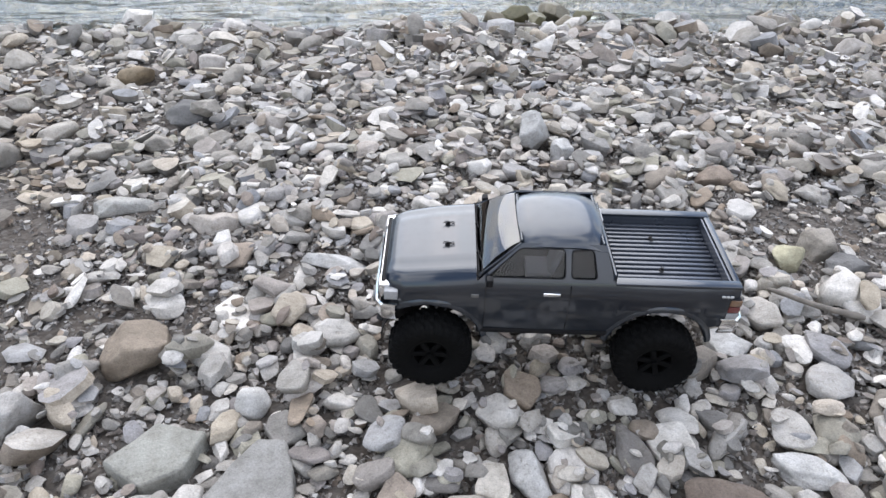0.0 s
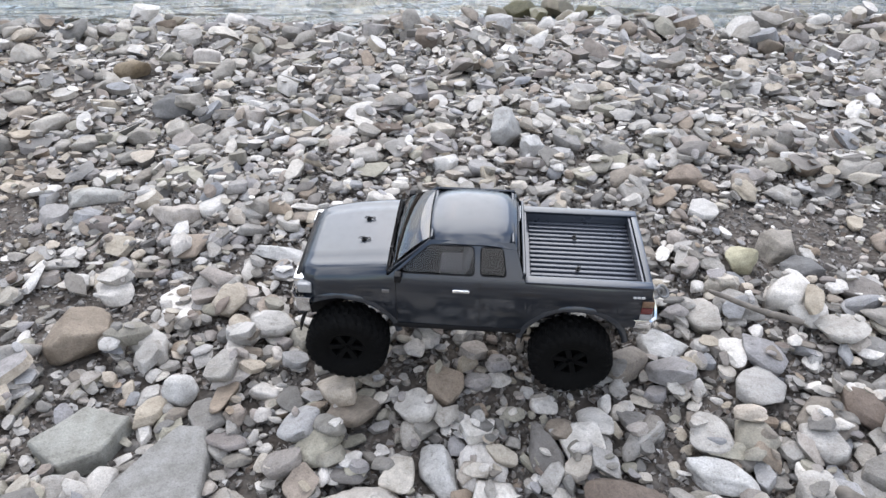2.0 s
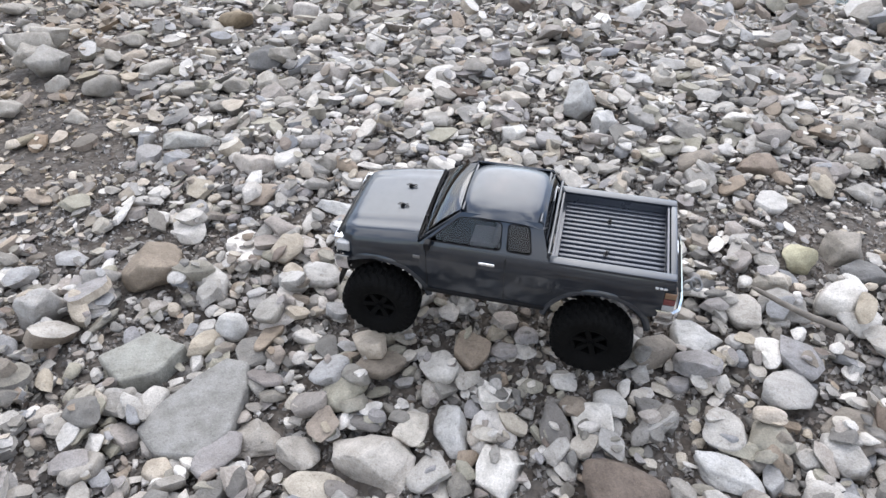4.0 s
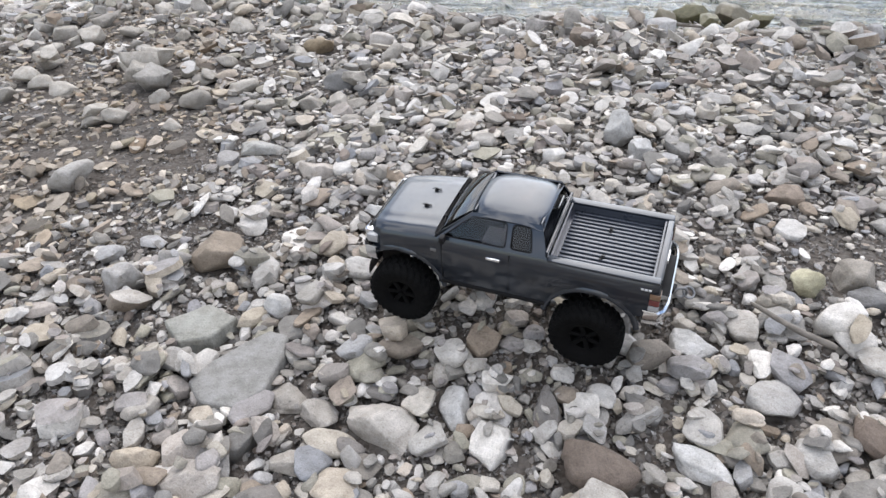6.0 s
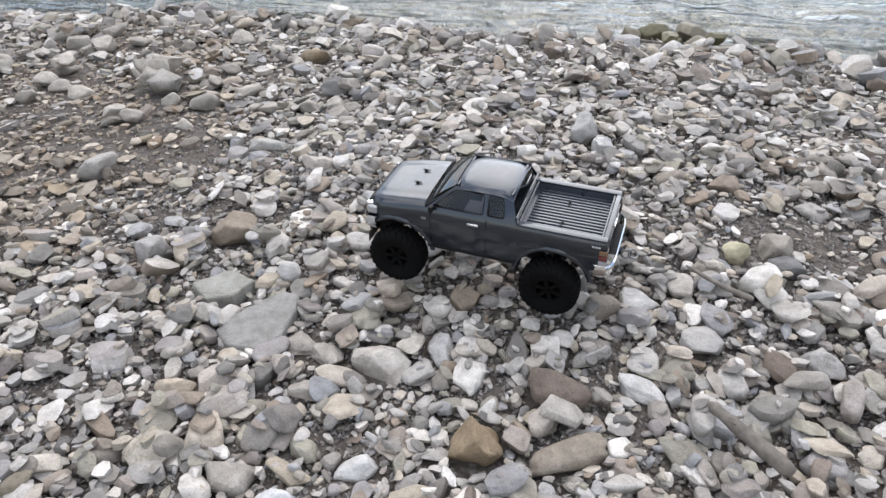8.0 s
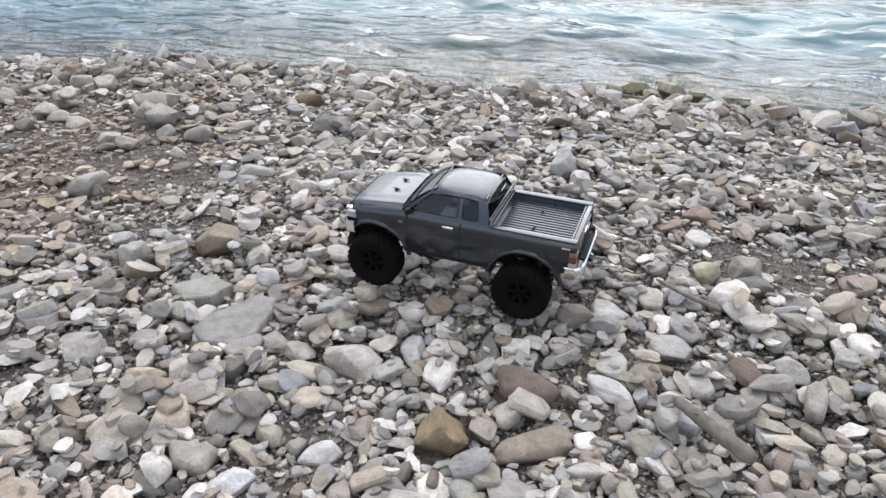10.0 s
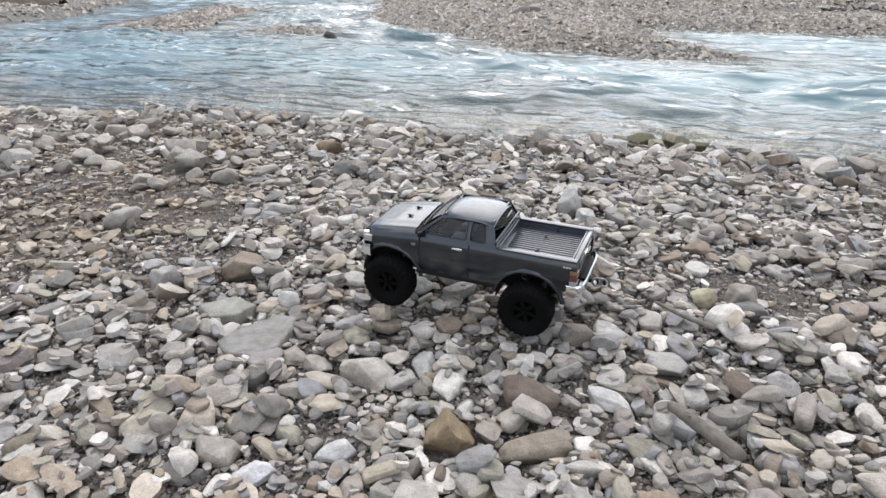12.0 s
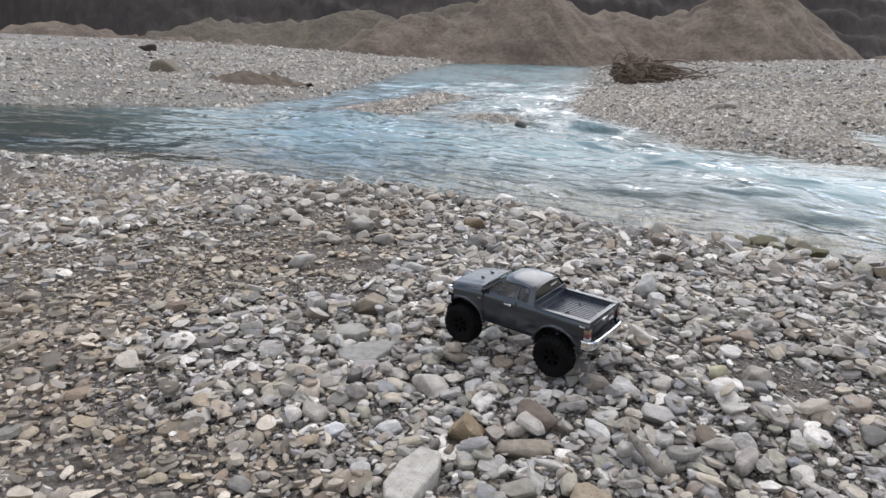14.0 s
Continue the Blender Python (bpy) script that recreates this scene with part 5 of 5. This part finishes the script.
root_pile()
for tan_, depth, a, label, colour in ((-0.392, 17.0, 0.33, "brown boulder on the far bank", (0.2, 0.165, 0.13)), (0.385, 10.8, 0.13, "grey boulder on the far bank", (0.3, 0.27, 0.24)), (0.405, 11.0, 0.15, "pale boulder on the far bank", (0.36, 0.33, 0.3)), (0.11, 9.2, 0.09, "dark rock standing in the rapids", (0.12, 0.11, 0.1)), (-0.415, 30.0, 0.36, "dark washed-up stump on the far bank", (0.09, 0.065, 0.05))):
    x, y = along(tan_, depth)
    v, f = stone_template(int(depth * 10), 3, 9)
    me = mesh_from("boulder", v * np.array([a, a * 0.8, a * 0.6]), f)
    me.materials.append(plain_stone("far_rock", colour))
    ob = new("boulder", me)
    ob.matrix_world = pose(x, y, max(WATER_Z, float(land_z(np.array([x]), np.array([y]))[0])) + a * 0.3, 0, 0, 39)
    tagged(ob, label, "stone")

# ---- pebbles: fine ones first, larger ones laid on them ----
def bare_patch(x, y):
    """How bare the damp soil lies: hollows ahead of the truck, behind it and beneath it."""
    # the last hollow bares dark soil under the truck to deepen its shadow
    hollows = ((-1.12, 0.36, 0.32, 0.17, 0.85), (0.68, 0.38, 0.30, 0.15, 0.92), (-0.72, 0.03, 0.22, 0.09, 0.65), (0.16, -0.05, 0.34, 0.10, 0.45))
    return max(k * math.exp(-(((x - cx) / rx) ** 2 + ((y - cy) / ry) ** 2) ** 2) for cx, cy, rx, ry, k in hollows)


def earthy(x, y):
    """Where finer, browner gravel takes over: up the bank and on the side away from the river."""
    w = 0.12 * math.sin(5 * x + 1.3) + 0.12 * math.sin(4.3 * y)
    return min(1.0, max(0.0, 2.2 * max(-0.78 + w - x - 0.45 * max(0, y - 0.2), -0.56 + w - y)))


def scatter(count, lo, hi, x0, x1, y0, y1, bare_limit, tilt, sink):
    out = []
    for _ in range(count):
        x, y = rs.uniform(x0, x1) + 0.16 * rs.normal(), rs.uniform(y0, y1) + 0.13 * rs.normal()
        a = lo * (hi / lo) ** (rs.uniform() ** 1.9)
        if y > np.interp(x, SHORE_X, SHORE_Y) + 0.25:
            continue
        if any(math.hypot(((x - tx) * math.cos(ts) + (y - ty) * math.sin(ts)) / (ta + 0.5 * a), ((y - ty) * math.cos(ts) - (x - tx) * math.sin(ts)) / (tb + 0.5 * a)) < 1 for tx, ty, ta, tb, ts in TAKEN):
            continue
        i, j = int((y - TOP_Y) / TOP_CELL), int((x - TOP_X) / TOP_CELL)
        if 0 <= i < TOPS_SHAPE[0] and 0 <= j < TOPS_SHAPE[1] and bare[i, j] > bare_limit and rs.uniform() < 0.8:
            continue
        if bare_patch(x, y) * (1.0 if a > 0.011 else 0.55) > rs.uniform():
            continue
        if a > 0.017 and 0.72 * earthy(x, y) > rs.uniform():
            continue
        axes = axes_for(a)
        if a > 0.018:
            axes[2] *= 0.85
        laid = drop_stone(x, y, *axes, tilt, sink)
        if laid:
            out.append((laid[0], laid[1], axes))
    return out


def sorted_wet(records):
    dry = [r for r in records if r[0][2] > WATER_Z - 0.004]
    return dry, [r for r in records if r[0][2] <= WATER_Z - 0.004]


grit = scatter(12000, 0.005, 0.011, -2.2, 1.5, -1.4, 1.2, 9, 0.35, 0.22)
grit += scatter(44000, 0.0040, 0.010, -1.0, 1.0, -0.95, 0.9, 9, 0.35, 0.22)
broad = scatter(120, 0.040, 0.055, -2.45, 2.3, -1.3, 1.8, 1.9, 0.10, 0.42)
medium = scatter(17000, 0.0085, 0.018, -2.45, 2.3, -1.5, 2.05, 1.9, 0.15, 0.28)
medium += scatter(4500, 0.0085, 0.018, -1.0, 1.2, -0.95, 1.7, 2.4, 0.15, 0.28)
large = broad + scatter(12500, 0.0155, 0.044, -2.45, 2.3, -1.5, 2.05, 1.4, 0.09, 0.36)
medium += scatter(6500, 0.0085, 0.016, -2.45, 2.3, -1.5, 2.05, 1.9, 0.17, 0.24)
wet = []
near_by = [r for r in medium if math.hypot(r[0][0] - 0.1, r[0][1] - 0.1) < 0.85]
beyond = [r for r in medium if math.hypot(r[0][0] - 0.1, r[0][1] - 0.1) >= 0.85]
dusty = [r for r in beyond if r[0][2] > WATER_Z and earthy(r[0][0], r[0][1]) > rs.uniform()]
held = {id(r) for r in dusty}
beyond = [r for r in beyond if id(r) not in held]
for part_name, recs, level in (("fine_gravel", grit, 0), ("pebbles", near_by, 2), ("small_pebbles", beyond, 1), ("dusty_pebbles", dusty, 1)):
    dry, w = sorted_wet(recs)
    wet += w
    tagged(joined_stones(part_name, dry, level, {"fine_gravel": GRIT, "dusty_pebbles": STONE_EARTHY}.get(part_name, STONE)), "grey and white river pebbles packed over damp grit", "pebbles", kind="stuff")
close = [r for r in large if math.hypot(r[0][0] - 0.1, r[0][1] - 0.1) < 0.8]
rest = [r for r in large if math.hypot(r[0][0] - 0.1, r[0][1] - 0.1) >= 0.8]
close.sort(key=lambda r: -r[2][0])
single, close = close[:280], close[280:]
dry, w = sorted_wet(rest)
wet += w
back = [r for r in dry if r[0][1] > 1.35 or r[0][0] < -1.7 or r[0][0] > 1.5]
dry = [r for r in dry if not (r[0][1] > 1.35 or r[0][0] < -1.7 or r[0][0] > 1.5)]
tagged(joined_stones("shore_cobbles", back, 1, STONE), "grey and pale river stones towards the water", "stones", kind="stuff")
brown = [r for r in dry if earthy(r[0][0], r[0][1]) > rs.uniform()]
held = {id(r) for r in brown}
dry = [r for r in dry if id(r) not in held]
tagged(joined_stones("dusty_cobbles", brown, 2, STONE_EARTHY), "dusty brown-grey stones bedded in fine gravel", "stones", kind="stuff")
tagged(joined_stones("cobbles", dry, 2, STONE), "grey and pale flat river stones lying loose", "stones", kind="stuff")
tagged(joined_stones("flat_stones", close, 3, STONE), "rounded grey river stones lying loose", "stones", kind="stuff")
tagged(joined_stones("wet_pebbles", wet, 1, STONE_WET), "dark wet pebbles at the water's edge", "pebbles", kind="stuff")

stone_meshes = []
for k, (v, f) in enumerate(TEMPLATES[3]):
    me = mesh_from("stone", v, f)
    me.set_sharp_from_angle(angle=radians(50))
    me.materials.append(STONE_SINGLE)
    stone_meshes.append(me)


def lay(name, mesh, record):
    place, turn, axes = record
    ob = new(name, mesh)
    ob.matrix_world = Matrix.Translation(Vector(place)) @ Matrix(turn.tolist()).to_4x4() @ Matrix.Diagonal((*axes.tolist(), 1))
    return ob


for k, record in enumerate(single):
    flat = record[2][2] < 0.36 * record[2][0]
    ob = lay("stone", stone_meshes[k % len(stone_meshes)], record)
    tagged(ob, "flat grey water-worn stone lying on pebbles" if flat else "rounded grey water-worn stone lying on pebbles", "stone", "loose stones on the bank")

# the bank up the river, and the far banks, where stones are small to the eye
upstream = []
for _ in range(11000):
    x, y = -2.2 - 7.5 * rs.uniform() ** 1.5, rs.uniform(-3.2, 2.1)
    edge = float(np.interp(x, SHORE_X, SHORE_Y))
    if y > edge + 0.2 or y < edge - 3.4:
        continue
    axes = axes_for(0.013 * 3.4 ** (rs.uniform() ** 1.8) * (1 + 0.12 * (-2.2 - x)))
    upstream.append((*drop_stone(x, y, *axes, 0.28, 0.3), axes))
outer = []
spread = rs.normal(size=(60000, 2)) * (2.6, 2.0) + (0.0, -0.8)
edges = np.interp(spread[:, 0], SHORE_X, SHORE_Y)
loose = spread + rs.normal(size=spread.shape) * (0.20, 0.17)
inside = (loose[:, 0] > -2.40) & (loose[:, 0] < 2.25) & (loose[:, 1] > -1.45)
upper = (spread[:, 0] <= -2.4) & (spread[:, 1] > edges - 1.0)
spread = spread[~inside & ~upper & (spread[:, 1] < edges + 0.12)]
for (x, y), z in zip(spread, land_z(spread[:, 0], spread[:, 1])):
    axes = axes_for(0.013 * 3.2 ** (rs.uniform() ** 1.6))
    outer.append((np.array([x, y, z + axes[2] * 0.45]), turned(np.array([rs.normal() * 0.2, rs.normal() * 0.2, 1.0]), rs.uniform(0, 6.28)), axes))
for _ in range(9000):
    x, y = rs.uniform(-11, 9), rs.uniform(-9, 2.0)
    edge = float(np.interp(x, SHORE_X, SHORE_Y))
    if y > edge + 0.1 or (-2.45 < x < 2.3 and y > -1.5) or (x <= -2.2 and y > edge - 3.4):
        continue
    axes = axes_for(0.022 * 3.0 ** (rs.uniform() ** 1.6))
    outer.append((*drop_stone(x, y, *axes, 0.2, 0.3), axes))
clean = [r for r in outer if rs.uniform() < math.exp(-(max(0.0, r[0][0] - 2.2) + max(0.0, -1.4 - r[0][1])) / 0.9) * (1 - earthy(r[0][0], max(r[0][1], -0.4)))]
held = {id(r) for r in clean}
outer = [r for r in outer if id(r) not in held]
tagged(joined_stones("outer_pebbles", clean, 0, STONE), "clean grey stones strewn along the bank", "stones", kind="stuff")
tagged(joined_stones("outer_stones", outer, 0, STONE_EARTHY), "dusty grey stones strewn over the wider bank", "stones", kind="stuff")
crest = []
for _ in range(900):
    x = rs.uniform(-7.0, 2.4)
    y = float(np.interp(x, SHORE_X, SHORE_Y)) - abs(rs.normal() * 0.25) + 0.04
    axes = axes_for(0.026 * 2.3 ** (rs.uniform() ** 1.6)) * (1, 1, 1.1)
    laid = drop_stone(x, y, *axes, 0.3, 0.4)
    crest.append((*laid, axes))
dry, w = sorted_wet(crest + [r for r in upstream if r[0][0] > -3.4])
tagged(joined_stones("upstream_stones", [r for r in upstream if r[0][0] <= -3.4], 0, STONE), "grey stones covering the bank upstream", "stones", kind="stuff")
tagged(joined_stones("bank_stones", dry, 2, STONE), "grey stones heaped along the water's edge", "stones", kind="stuff")
if w:
    tagged(joined_stones("shore_stones", w, 2, STONE_WET), "dark wet stones at the water's edge", "stones", kind="stuff")

# pale pebbles on the river bed, seen through the shallows
bed_pts = np.stack([rs.uniform(-6, 2.6, 19000), rs.uniform(0.4, 4.0, 19000)], 1)
near_in, far_in, isle_in = land_in(bed_pts[:, 0], bed_pts[:, 1])
bed = []
for (x, y), z, n_in in zip(bed_pts, land_z(bed_pts[:, 0], bed_pts[:, 1]), near_in):
    if -1.5 < n_in < -0.1:
        axes = axes_for(0.016 * 3.2 ** (rs.uniform() ** 2))
        bed.append((np.array([x, y, z + axes[2] * 0.3]), turned(np.array([rs.normal() * 0.2, rs.normal() * 0.2, 1.0]), rs.uniform(0, 6.28)), axes))
tagged(joined_stones("river_bed_stones", bed, 0, STONE_BED), "pale stones on the river bed under shallow water", "stones", kind="stuff")
far_pts = np.concatenate([np.stack([rs.uniform(-9, 9, 62000), rs.uniform(4.5, 14, 62000)], 1), np.stack([rs.uniform(-26, 9, 90000), rs.uniform(-2, 26, 90000)], 1), np.stack([rs.uniform(-48, 22, 90000), rs.uniform(18, 56, 90000)], 1), np.stack([rs.uniform(-90, -26, 60000), rs.uniform(-8, 40, 60000)], 1)])
_, far_in, isle_in = land_in(far_pts[:, 0], far_pts[:, 1])
inland = np.maximum(far_in, isle_in)
gap = np.hypot(far_pts[:, 0] - 1, far_pts[:, 1] + 1.6)
chance = np.clip(150 / gap ** 2, 0, 1) * (inland > -0.12) * (inland < 26)
pick = rs.uniform(size=len(far_pts)) < chance
far_stones = []
for (x, y), z, g in zip(far_pts[pick], land_z(far_pts[pick, 0], far_pts[pick, 1]), gap[pick]):
    axes = axes_for((0.012 + 0.0016 * g) * 2.8 ** (rs.uniform() ** 2.4))
    n = np.array([rs.normal() * 0.32, rs.normal() * 0.32, 1.0])
    far_stones.append((np.array([x, y, z + axes[2] * 0.4]), turned(n, rs.uniform(0, 6.28)), axes))
tagged(joined_stones("far_bank_stones", far_stones, 0, STONE_FAR), "weathered grey stones covering the far bank", "stones", kind="stuff")
